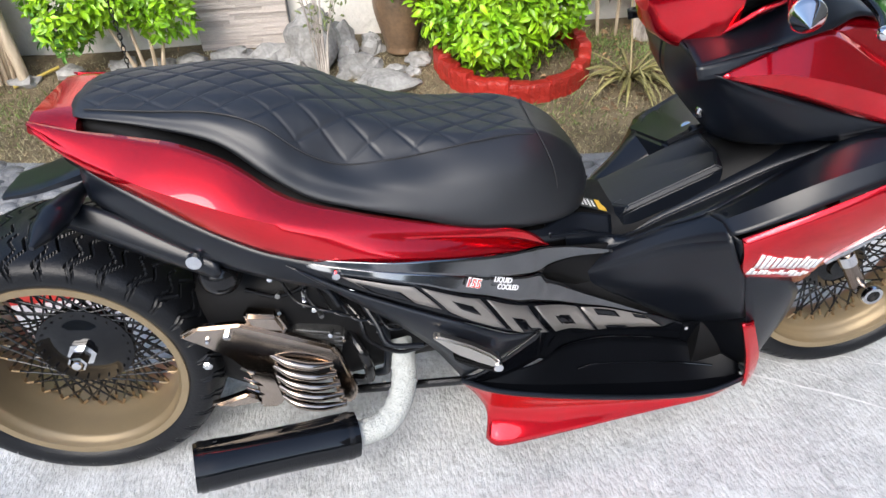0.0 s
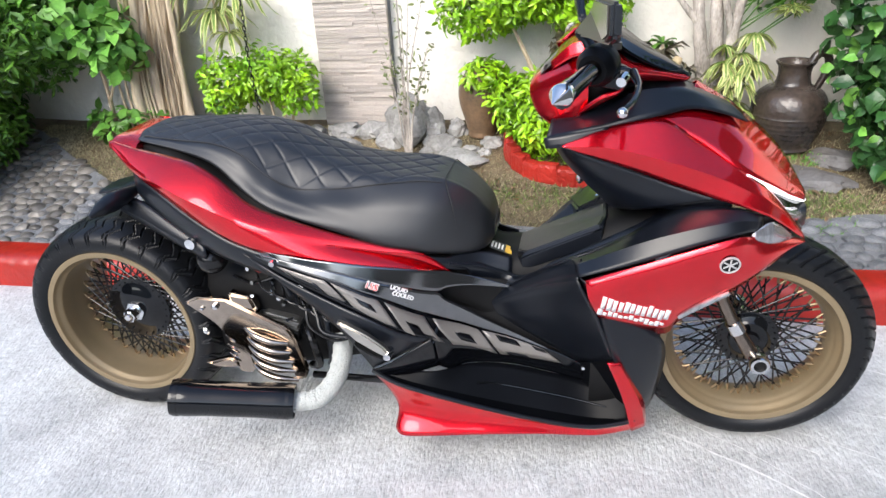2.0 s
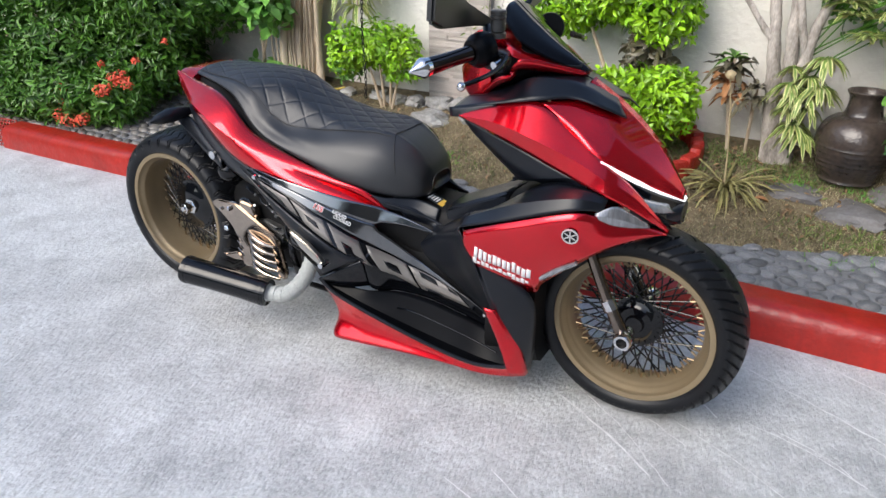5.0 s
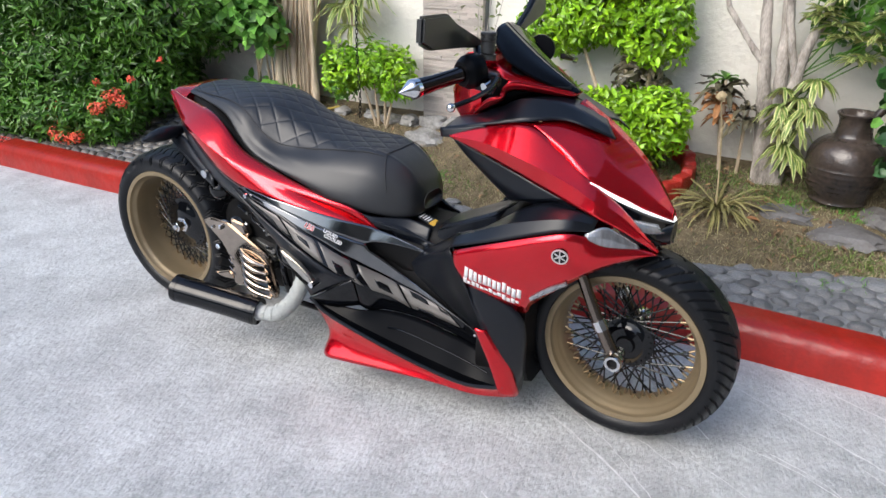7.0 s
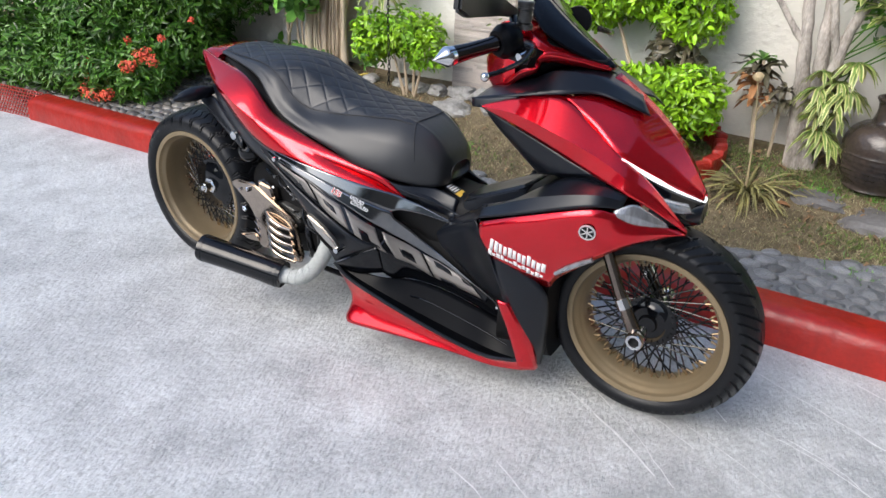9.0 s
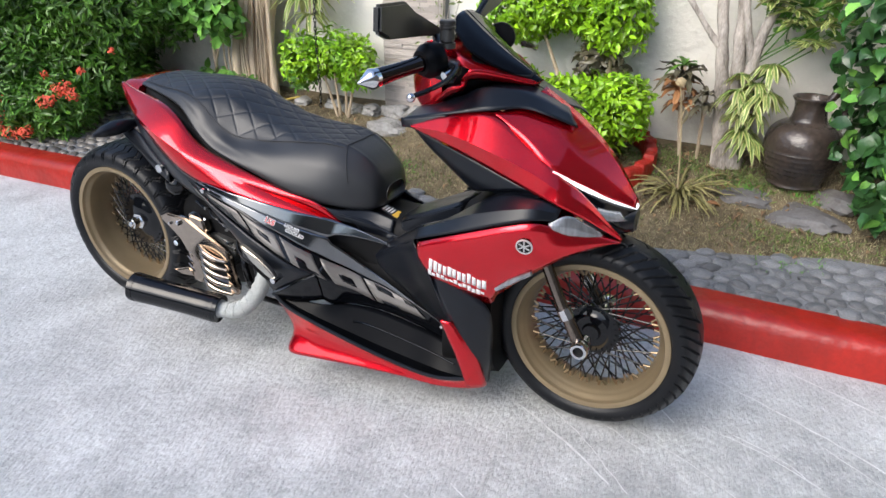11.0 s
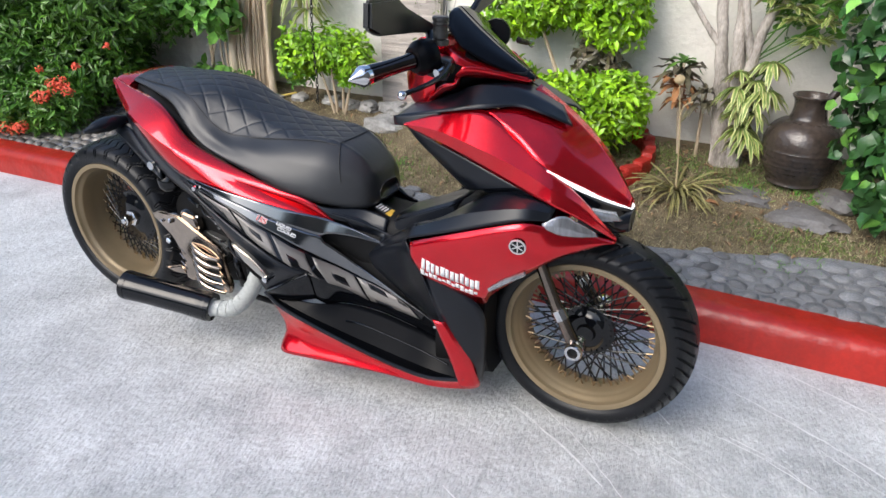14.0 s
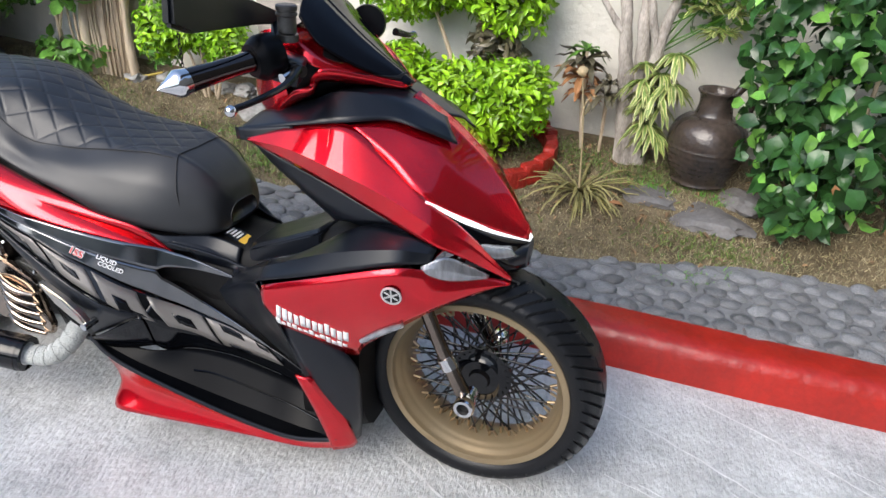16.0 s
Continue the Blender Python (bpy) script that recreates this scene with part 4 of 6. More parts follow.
both("skirt_fin", loft([[(1.212, -.222, .316), (1.25, -.208, .21), (1.272, -.192, .116)], [(1.232, -.220, .314), (1.282, -.192, .20), (1.302, -.165, .11)], [(1.238, -.205, .308), (1.29, -.175, .20), (1.305, -.15, .11)]], 16, 3), RED, bike, "candy red fin at the floorboard's front", solid=0.006)
pod_front = [(.934, -.098, .361), (.99, -.128, .402), (1.065, -.164, .455), (1.11, -.196, .484), (1.144, -.238, .514)]
pod_mid = [(.955, -.101, .342), (1.02, -.128, .350), (1.10, -.160, .368), (1.15, -.198, .392), (1.188, -.232, .425)]
pod_low = [(.962, -.100, .334), (1.02, -.108, .312), (1.09, -.113, .272), (1.165, -.121, .234), (1.222, -.212, .318)]
both("leg_pod_top", loft([pod_back[:4] + [(1.150, -.195, .540)], pod_front], 30, 3), SATIN, bike, solid=0.003, sharp=16)
both("leg_pod", loft([pod_front, pod_mid, pod_low], 30, 4), SATIN, bike, "satin black lower leg fairing", solid=0.003, sharp=16)
both("front_lower_cover", loft([[(1.146, -.220, .519), (1.19, -.222, .42), (1.223, -.214, .32), (1.268, -.188, .2), (1.293, -.155, .107)], [(1.172, -.236, .505), (1.25, -.208, .42), (1.325, -.188, .35), (1.322, -.155, .206), (1.30, -.118, .10)]], 30, 6, 0.006), SATIN, bike, "matte black front lower cover", solid=0.003)
part("belly", hull([(1.18, [(0, .34), (.12, .33), (.15, .22), (.13, .12), (0, .10)]), (1.25, [(0, .45), (.14, .42), (.155, .24), (.12, .11), (0, .09)]), (1.31, [(0, .42), (.13, .40), (.14, .25), (.09, .11), (0, .10)])], 12, 16), DARK, bike)

# ---- front arm and lower red panel ----
arm_t = [(1.13, -.172, .526), (1.20, -.162, .556), (1.327, -.172, .643), (1.42, -.188, .656), (1.475, -.183, .640)]
arm_b = [(1.143, -.232, .518), (1.17, -.240, .530), (1.274, -.246, .569), (1.412, -.237, .618), (1.470, -.198, .616)]
arm_m = [(1.138, -.205, .530), (1.175, -.212, .550), (1.29, -.226, .606), (1.41, -.226, .642), (1.473, -.193, .632)]
both("front_arm", loft([arm_t, arm_m, arm_b], 34, 4), SATIN, bike, "satin black arm above the red panel", solid=0.003, sharp=14)
low_t = [(1.160, -.240, .516), (1.274, -.252, .565), (1.412, -.242, .614), (1.462, -.206, .606), (1.55, -.117, .568), (1.585, -.080, .548)]
low_b = [(1.172, -.234, .455), (1.20, -.222, .415), (1.318, -.192, .374), (1.349, -.196, .410), (1.438, -.210, .494), (1.50, -.185, .536), (1.585, -.078, .545)]
both("lower_front_panel", loft([low_t, low_b], 44, 7, 0.012), RED, bike, "candy red lower front fairing", solid=0.003)

# ---- upper front cowl ----
c_up = [(1.106, -.172, .766), (1.19, -.155, .795), (1.28, -.135, .81), (1.36, -.142, .765), (1.439, -.160, .713), (1.50, -.135, .664), (1.585, -.08, .556)]
c_cr = [(1.107, -.174, .764), (1.20, -.184, .764), (1.30, -.190, .742), (1.40, -.187, .708), (1.47, -.180, .672), (1.52, -.138, .632), (1.585, -.081, .552)]
c_lo = [(1.106, -.172, .762), (1.229, -.172, .722), (1.337, -.178, .685), (1.42, -.189, .662), (1.475, -.186, .643), (1.525, -.14, .603), (1.585, -.08, .548)]
both("cowl_recess", loft([[(1.108, -.168, .761), (1.20, -.164, .730), (1.30, -.162, .698), (1.42, -.178, .664)], [(1.108, -.164, .759), (1.20, -.148, .678), (1.30, -.155, .636), (1.42, -.178, .652)]], 20, 4), SATIN, bike, solid=0.003)
both("front_cowl", loft([c_up, c_cr, c_lo], 56, 5), RED, bike, "candy red front cowl", solid=0.003)
h_c = [(1.36, 0, .848), (1.44, 0, .797), (1.53, 0, .717), (1.594, 0, .622)]
h_k = [(1.335, -.085, .815), (1.42, -.098, .772), (1.51, -.072, .698), (1.594, -.012, .612)]
h_e = [(1.285, -.135, .808), (1.36, -.143, .766), (1.44, -.158, .713), (1.52, -.10, .658), (1.594, -.012, .603)]
both("front_hood", loft([h_c, h_k, h_e], 40, 5), RED, bike, "candy red nose hood", solid=0.003)
v_c = [(1.085, 0, .79), (1.18, 0, .818), (1.25, 0, .848), (1.31, 0, .854), (1.36, 0, .838), (1.418, -.008, .810)]
v_m = [(1.08, -.09, .788), (1.18, -.10, .820), (1.24, -.10, .850), (1.31, -.075, .850), (1.37, -.052, .832), (1.435, -.036, .800)]
v_e = [(1.075, -.155, .772), (1.19, -.155, .799), (1.28, -.138, .814), (1.345, -.100, .818), (1.40, -.086, .806), (1.455, -.052, .780)]
both("dash_visor", loft([v_c, v_m, v_e], 40, 5), SATIN, bike, "satin black dash visor", solid=0.003)
both("visor_skirt", loft([[(1.07, -.156, .775), (1.13, -.158, .787), (1.19, -.157, .797)], [(1.075, -.16, .755), (1.12, -.165, .762), (1.19, -.158, .79)]], 12, 3), SATIN, bike, solid=0.003)
h_l = [(1.445, -.156, .706), (1.52, -.098, .650), (1.595, 0, .596)]
h_b = [(1.50, -.134, .660), (1.575, -.078, .570), (1.60, 0, .548)]
both("headlamp", loft([h_l, h_b], 24, 5, 0.0), SMOKE, bike, "smoked headlamp with white strip", solid=0.004)
both("led_strip", tube([(1.442, -.162, .710), (1.50, -.118, .668), (1.55, -.058, .630), (1.594, -.004, .602)], [0.002, 0.005, 0.0055, 0.0045], 24, 8), LED, bike, "white daytime running light strip")
both("headlamp_lens", loft([[(1.52, -.118, .632), (1.545, -.088, .618), (1.57, -.05, .604)], [(1.548, -.105, .596), (1.57, -.075, .588), (1.588, -.04, .582)]], 10, 3, 0.008), CLEAR, bike, "clear headlamp lens", solid=0.002)
part("nose_chin", hull([(1.50, [(0, .60), (.08, .60), (.10, .585), (.08, .56), (0, .55)]), (1.56, [(0, .59), (.07, .59), (.085, .57), (.06, .55), (0, .54)]), (1.597, [(0, .595), (.02, .592), (.03, .57), (.02, .55), (0, .548)])], 10, 14), SATIN, bike)
both("indicator", loft([[(1.455, -.206, .612), (1.49, -.186, .628), (1.52, -.153, .605), (1.552, -.116, .572)], [(1.456, -.209, .606), (1.49, -.196, .606), (1.52, -.165, .588), (1.552, -.119, .568)], [(1.457, -.208, .602), (1.49, -.195, .588), (1.52, -.162, .576), (1.552, -.118, .566)]], 16, 4), CLEAR, bike, "clear faceted turn signal", solid=0.002)

# ---- bars, screen, mirrors ----
part("handlebar_core", hull([
    (1.09, [(0, .878), (.04, .872), (.05, .855), (.04, .81), (0, .80)]),
    (1.14, [(0, .918), (.07, .908), (.096, .880), (.07, .815), (0, .80)]),
    (1.20, [(0, .930), (.09, .918), (.122, .90), (.09, .845), (0, .82)]),
    (1.27, [(0, .888), (.06, .882), (.080, .884), (.06, .866), (0, .855)]),
    (1.33, [(0, .875), (.01, .874), (.02, .868), (.01, .863), (0, .862)]),
], 30, 20), DARK, bike)
part("rear_bar_cover", hull([
    (1.034, [(0, .852), (.02, .850), (.032, .842), (.028, .825), (0, .820)]),
    (1.05, [(0, .872), (.035, .868), (.050, .845), (.046, .796), (0, .786)]),
    (1.085, [(0, .900), (.056, .892), (.082, .858), (.068, .778), (0, .766)]),
    (1.125, [(0, .925), (.08, .918), (.110, .875), (.09, .785), (0, .770)]),
    (1.150, [(0, .930), (.085, .922), (.112, .885), (.09, .800), (0, .780)]),
], 24, 24), RED, bike, "candy red rear handlebar cover")
both("bar_cover_upper", loft([[(1.095, -.04, .925), (1.13, -.055, .948), (1.18, -.06, .938), (1.25, -.045, .893), (1.344, 0, .855)],
      [(1.078, -.105, .908), (1.122, -.120, .944), (1.172, -.121, .938), (1.228, -.112, .902), (1.342, -.014, .860)],
      [(1.082, -.112, .896), (1.127, -.128, .922), (1.177, -.128, .914), (1.230, -.116, .890), (1.341, -.014, .855)]], 36, 4), RED, bike, "candy red upper handlebar cover", solid=0.004)
both("bar_cover_lower", loft([[(1.342, -.012, .858), (1.232, -.116, .894), (1.208, -.120, .862), (1.175, -.118, .848), (1.13, -.095, .806), (1.100, -.05, .780)],
      [(1.33, -.01, .852), (1.225, -.104, .872), (1.20, -.105, .846), (1.16, -.10, .824), (1.115, -.075, .792), (1.092, -.04, .776)]], 36, 3, 0.005), RED, bike, "candy red lower handlebar cover", solid=0.006)
part("switch_box", block((.05, .05, .045), (1.185, -.155, .895), .008, (0, 15, 20)), SATIN, bike)
part("master_cylinder", tube([(1.15, -.15, .905), (1.19, -.165, .900), (1.225, -.175, .898)], [.012, .014, .01], 10, 14), BLACKMETAL, bike)
part("lever_pivot", tube([(1.205, -.205, .890), (1.215, -.175, .897)], .009, 2, 12), CHROME, bike, "chrome lever pivot")
part("dash_glass", loft([[(1.056, -.045, .872), (1.052, 0, .878), (1.056, .045, .872)], [(1.10, -.082, .914), (1.10, 0, .926), (1.10, .082, .914)], [(1.165, -.075, .955), (1.165, 0, .966), (1.165, .075, .955)]], 20, 5), SMOKE, bike, "smoked instrument glass", solid=0.003)
both("windscreen", loft([[(1.347, 0, .859), (1.318, 0, .878), (1.260, 0, .915), (1.208, 0, .953), (1.152, 0, .997)], [(1.345, -.008, .858), (1.316, -.018, .875), (1.258, -.040, .909), (1.204, -.052, .946), (1.154, -.048, .990)], [(1.343, -.014, .856), (1.310, -.034, .867), (1.258, -.072, .893), (1.208, -.096, .926), (1.170, -.092, .966)]], 28, 5, smooth_across=True), SMOKE, bike, "dark smoked windscreen", solid=0.003)


def toward(a, b, t):
    return tuple(np.array(a) + (np.array(b) - np.array(a)) * t)


for s in (-1, 1):
    tip, root = (1.096, 0.360 * s, .892), (1.180, 0.150 * s, .922)
    part("grip", tube([toward(tip, root, .2), toward(tip, root, .35), toward(tip, root, .6), toward(tip, root, .8)], [.019, .0165, .016, .019], 20, 20), DARKCHROME, bike, "smooth black chrome throttle grip")
    part("bar_end", tube([tip, toward(tip, root, .1), toward(tip, root, .19), toward(tip, root, .21)], [.001, .011, .0215, .019], 12, 24), CHROME, bike, "pointed chrome bar end")
    part("grip_collar", tube([toward(tip, root, .70), toward(tip, root, .73), toward(tip, root, .80), toward(tip, root, .90)], [.026, .036, .037, .035], 12, 28), MATBLACK, bike)
    part("lever", tube([(1.225, .19 * s, .905), (1.232, .24 * s, .892), (1.222, .30 * s, .882), (1.206, .335 * s, .875)], [.008, .006, .005, .005], 20, 10), BLACKMETAL, bike, "black brake lever")
    bm = bmesh.new()
    bmesh.ops.create_uvsphere(bm, u_segments=16, v_segments=10, radius=.009, matrix=pose(1.204, .34 * s, .873))
    part("lever_ball", bm, CHROME, bike)
    part("mirror_stalk", tube([(1.155, .135 * s, .930), (1.145, .12 * s, .945), (1.13, .10 * s, .958)], [.012, .010, .009], 12, 12), SATIN, bike)
    # x outwards from the neck
    out = [(-.018, .948), (-.011, .965), (.15, 1.017), (.203, 1.042), (.329, 1.048), (.335, 1.0), (.292, .984), (.105, .965)]
    # the far mirror is folded back a little
    swing, reach = (.16, 1.0) if s < 0 else (-.10, .70)
    out = [(x * reach, z) for x, z in out]
    m = Matrix(((swing, 1, 0, 1.130), (s, -swing * s, 0, .09 * s), (0, 0, 1, 0), (0, 0, 0, 1)))
    mir = part("mirror", prism(out, -.007, .009, .005), SATIN, bike, "angular black wing mirror", m=m)
    # a dark reflection is put into the glass colour
    part("mirror_glass", prism([((x - .25 * reach) * .84 + .25 * reach, (z - 1.015) * .8 + 1.015) for x, z in out[2:7]], -.0095, -.0072, .0006), DARKCHROME, mir, "mirror glass with a dark reflection in its colour", m=m)
part("fluid_reservoir", moved(joined(lathe([(-.022, .012), (-.018, .0145), (.008, .0145), (.010, .0165), (.014, .0165), (.015, .015), (.018, .015), (.019, .0165), (.026, .0165), (.028, .014), (.028, .0)], 28, "z"), lathe([(-.034, 0.0), (-.034, .017), (-.022, .017), (-.022, 0.0)], 20, "z")), pose(1.187, -.155, .970) @ Matrix.Diagonal((1.05, 1.05, .92, 1))), RESERVOIR, bike, "black and silver brake fluid reservoir")

# ---- fork, exhaust, engine ----
for s in (-1, 1):
    part("fork_leg", tube([(1.415, .088 * s, .47), (1.47, .093 * s, .36), (1.522, .10 * s, .275)], [.014, .014, .016], 20, 16), FORKDARK, bike, "dark bronze fork leg")
    part("fork_clamp", tube([(1.474, .094 * s, .352), (1.488, .095 * s, .33)], .018, 2, 16), CHROME, bike)
    sl = part("axle_slider", moved(lathe([(.03, .014), (.004, .014), (.0, .019), (-.012, .0215), (-.026, .0215), (-.031, .019), (-.031, .013), (-.020, .012), (-.018, 0)], 32), pose(1.532, -.108, .272) if s < 0 else pose(1.532, .108, .272, 0, 0, 180)), CHROME, bike, "chrome axle slider")
    # dark disc in the open ring, for the shade in its hole
    part("slider_hole_shade", moved(lathe([(-.0205, 0), (-.0215, .0115), (-.019, .0118)], 24), pose(1.532, -.108, .272) if s < 0 else pose(1.532, .108, .272, 0, 0, 180)), DARK, sl)
ma, mb = (.246, -.318, .196), (.494, -.250, .157)
part("muffler", tube([ma, toward(ma, mb, .02), toward(ma, mb, .03), toward(ma, mb, .97), toward(ma, mb, .98), mb], [.040, .043, .041, .041, .041, .043, .040], 30, 36), GLOSS, bike, "gloss black short muffler can")
can = [o for o in bike.children if o.name.startswith("muffler")][0]
for t0, t1, r in ((-.012, .03, .0435), (.96, .995, .0432)):
    part("end_cap", tube([toward(ma, mb, t0), toward(ma, mb, t1)], r, 2, 36), BLACKMETAL, can)
part("clamp", tube([(.487, -.252, .158), (.503, -.248, .157)], .0275, 2, 24), CHROME, can, "chrome pipe clamp")
pipe = part("exhaust_pipe", tube([(.490, -.251, .158), (.525, -.243, .156), (.562, -.230, .162), (.592, -.200, .192), (.602, -.165, .235), (.595, -.13, .275)], .0235, 60, 20), WRAP, bike, "exhaust pipe wrapped in grey heat tape")
PC = rail([(.490, -.251, .158), (.525, -.243, .156), (.562, -.230, .162), (.592, -.200, .192), (.602, -.165, .235), (.595, -.13, .275)], 60)
for i in range(3, 58, 6):
    part("wrap_turn", tube([PC[i], (PC[i] + PC[i + 1]) / 2 + (0, 0, .0003), PC[i + 1]], .0252, 4, 20), WRAP, pipe)
part("engine_block", hull([(.20, [(0, .38), (.06, .38), (.09, .33), (.08, .20), (0, .17)]), (.34, [(0, .44), (.11, .43), (.135, .34), (.12, .17), (0, .14)]), (.50, [(0, .46), (.12, .44), (.13, .34), (.11, .18), (0, .14)]), (.62, [(0, .44), (.13, .42), (.15, .34), (.10, .20), (0, .16)]), (.72, [(0, .42), (.14, .40), (.15, .32), (.12, .22), (0, .18)])], 30, 20), DARK, bike, "black engine casing")
cyl = part("cylinder", block((.085, .10, .075), (.445, -.10, .292), .008, (0, 14, 0)), ALU, bike, "cast aluminium cylinder")
for i in range(7):
    part("cooling_fin", block((.092, .108, .0035), (.440 + i * .0022, -.10, .262 + i * .010), .001, (0, 14, 0)), ALU, cyl)
STRETCH = Matrix.Translation((.222, 0, 0)) @ Matrix.Diagonal((1.11, 1, 1, 1)) @ Matrix.Translation((-.222, 0, 0))
cov = part("engine_cover", prism([(.218, .362), (.25, .380), (.318, .380), (.385, .344), (.452, .308), (.464, .285), (.484, .19), (.472, .160), (.45, .165), (.438, .264), (.390, .284), (.362, .290), (.354, .25), (.362, .19), (.346, .168), (.316, .172), (.318, .23), (.304, .275), (.286, .306), (.25, .338)], -.176, -.158, .005), BRONZE, bike, "smoked chrome engine cover", m=STRETCH)
part("cover_top", prism([(.322, .395), (.375, .385), (.388, .345), (.33, .36)], -.17, -.14, .006), BRONZE, cov, m=STRETCH)
part("cover_foot", prism([(.232, .188), (.26, .196), (.30, .212), (.318, .20), (.325, .185), (.27, .178)], -.176, -.155, .005), BRONZE, cov, m=STRETCH)
for i in range(5):
    zz = .290 - i * .0265
    part("cover_fin", tube([(.352 + i * .001, -.172, zz + .012), (.380, -.186, zz + .001), (.415, -.188, zz - .012), (.448 + i * .003, -.178, zz - .020)], [.004, .0085, .0085, .005], 22, 12), BRONZE, cov, "smoked chrome cooling louvre", m=STRETCH)
for i in range(3):
    zz = .275 - i * .026
    part("cover_fin", tube([(.300, -.170, zz), (.318, -.174, zz - .010), (.332, -.172, zz - .022)], [.003, .005, .003], 10, 8), BRONZE, cov, m=STRETCH)
for (x, y, z, r) in ((.304, -.180, .361, .008), (.268, -.178, .353, .005), (.452, -.14, .372, .008), (.437, -.14, .385, .006), (.245, -.15, .27, .010)):
    part("bolt", moved(lathe([(-.006, 0), (-.006, r * .6), (-.003, r), (.004, r)], 6), pose(x, y, z)), CHROME, bike)
part("spark_cap", tube([(.437, -.135, .385), (.440, -.14, .42)], .006, 2, 10), CHROME, bike)
for k, path in enumerate([[(.49, -.13, .40), (.53, -.17, .37), (.545, -.19, .33), (.60, -.20, .305), (.66, -.19, .315)], [(.52, -.14, .42), (.56, -.18, .36), (.58, -.20, .325), (.64, -.20, .315)],
                          [(.34, -.13, .42), (.40, -.15, .415), (.46, -.14, .43), (.52, -.15, .42)], [(.37, -.12, .45), (.43, -.16, .46), (.48, -.17, .44), (.50, -.17, .40)],
                          [(.50, -.12, .30), (.53, -.16, .27), (.535, -.15, .20), (.50, -.12, .17)], [(.56, -.13, .38), (.575, -.16, .30), (.57, -.15, .22), (.55, -.12, .18)]]):
    part("hose", tube(path, (.004, .005, .004, .006, .010, .008)[k], 30, 10), SATIN if k % 2 else BLACKMETAL, bike)
rk = random.Random(21)
for i in range(22):
    x, z = rk.uniform(.36, .60), rk.uniform(.30, .46)
    y, r = -.135 - rk.uniform(0, .03), rk.uniform(.003, .0065)
    part("engine_bolt", tube([(x, y + .02, z), (x + rk.uniform(-.006, .006), y, z + rk.uniform(-.006, .01))], r, 2, 8), CHROME if i % 3 else ALU, bike)
for i in range(6):
    x, z = .40 + i * .03, .44 - .012 * i
    part("cable", tube([(x, -.13, z), (x + .03, -.165 - .004 * i, z - .03), (x + .07, -.17, z - .045), (x + .10, -.14, z - .09)], .0026, 24, 8), SATIN if i % 2 else BLACKMETAL, bike)
part("red_cap", tube([(.42, -.165, .465), (.435, -.17, .462)], .007, 2, 12), RED_STICKER, bike)
part("throttle_body", tube([(.56, -.10, .36), (.60, -.14, .35), (.63, -.16, .345)], [.03, .028, .02], 12, 18), BLACKMETAL, bike)
part("chain_case", hull([(.05, [(0, .29), (.02, .29), (.025, .268), (.02, .245), (0, .245)]), (.20, [(0, .30), (.025, .30), (.03, .27), (.025, .235), (0, .235)]), (.36, [(0, .32), (.03, .32), (.035, .27), (.03, .21), (0, .21)])], 14, 12), BLACKMETAL, bike, m=pose(0, .15, 0))
bm = bmesh.new()
bmesh.ops.create_uvsphere(bm, u_segments=24, v_segments=16, radius=.036, matrix=pose(.316, -.165, .484))
part("canister", bm, BLACKMETAL, bike, "round black canister")
part("mount_bolt", moved(lathe([(-.006, 0), (-.006, .012), (.004, .013), (.004, 0)], 20), pose(.294, -.20, .537)), CHROME, bike, "chrome mounting bolt")
part("side_bolt", moved(lathe([(-.004, 0), (-.004, .006), (.003, .007)], 14), pose(.513, -.256, .527)), CHROME, bike)
part("stay_bar", tube([(.50, -.12, .14), (.76, -.15, .165)], .009, 2, 10), BLACKMETAL, bike)
peg = part("foot_peg", prism([(.650, .412), (.660, .414), (.712, .388), (.748, .362), (.764, .342), (.756, .332), (.728, .346), (.690, .370)], -.292, -.274, .004), PEGMETAL, bike, "folded brushed metal foot peg")
part("peg_hinge", tube([(.758, -.295, .336), (.758, -.262, .336)], .008, 2, 14), CHROME, peg)
part("peg_rubber", prism([(.684, .362), (.728, .338), (.757, .326), (.752, .318), (.715, .332), (.688, .350)], -.286, -.268, .003), DARK, peg)
part("tail_tongue", hull([(-.035, [(0, .596), (.035, .595), (.05, .590), (.04, .585), (0, .584)]), (.03, [(0, .612), (.045, .611), (.062, .604), (.05, .597), (0, .596)]), (.14, [(0, .652), (.055, .650), (.07, .640), (.06, .626), (0, .622)])], 16, 14), SATIN, bike, "flat black tongue under the tail")
for s_ in (-1, 1):
    ind = part("rear_indicator", tube([(.135, .085 * s_, .628), (.122, .13 * s_, .628), (.108, .19 * s_, .624), (.098, .25 * s_, .616)], [.010, .011, .019, .022, .017, .004], 26, 16), SATIN, bike, "black rear turn signal on a short stalk")
    part("indicator_lens", tube([(.100, .165 * s_, .622), (.092, .20 * s_, .619), (.090, .235 * s_, .614)], [.006, .015, .004], 14, 12), SMOKE, ind)
both("rear_arm_cover", loft([[(.045, -.105, .602), (.085, -.125, .622), (.16, -.145, .612), (.24, -.172, .575), (.33, -.20, .53)], [(.05, -.118, .592), (.10, -.148, .594), (.17, -.168, .575), (.25, -.19, .545), (.33, -.207, .512)], [(.06, -.10, .568), (.11, -.128, .560), (.18, -.155, .540), (.25, -.178, .518), (.32, -.195, .495)]], 26, 4, .003), SATIN, bike, "faceted black arm cover over the tyre", solid=0.006, sharp=18)


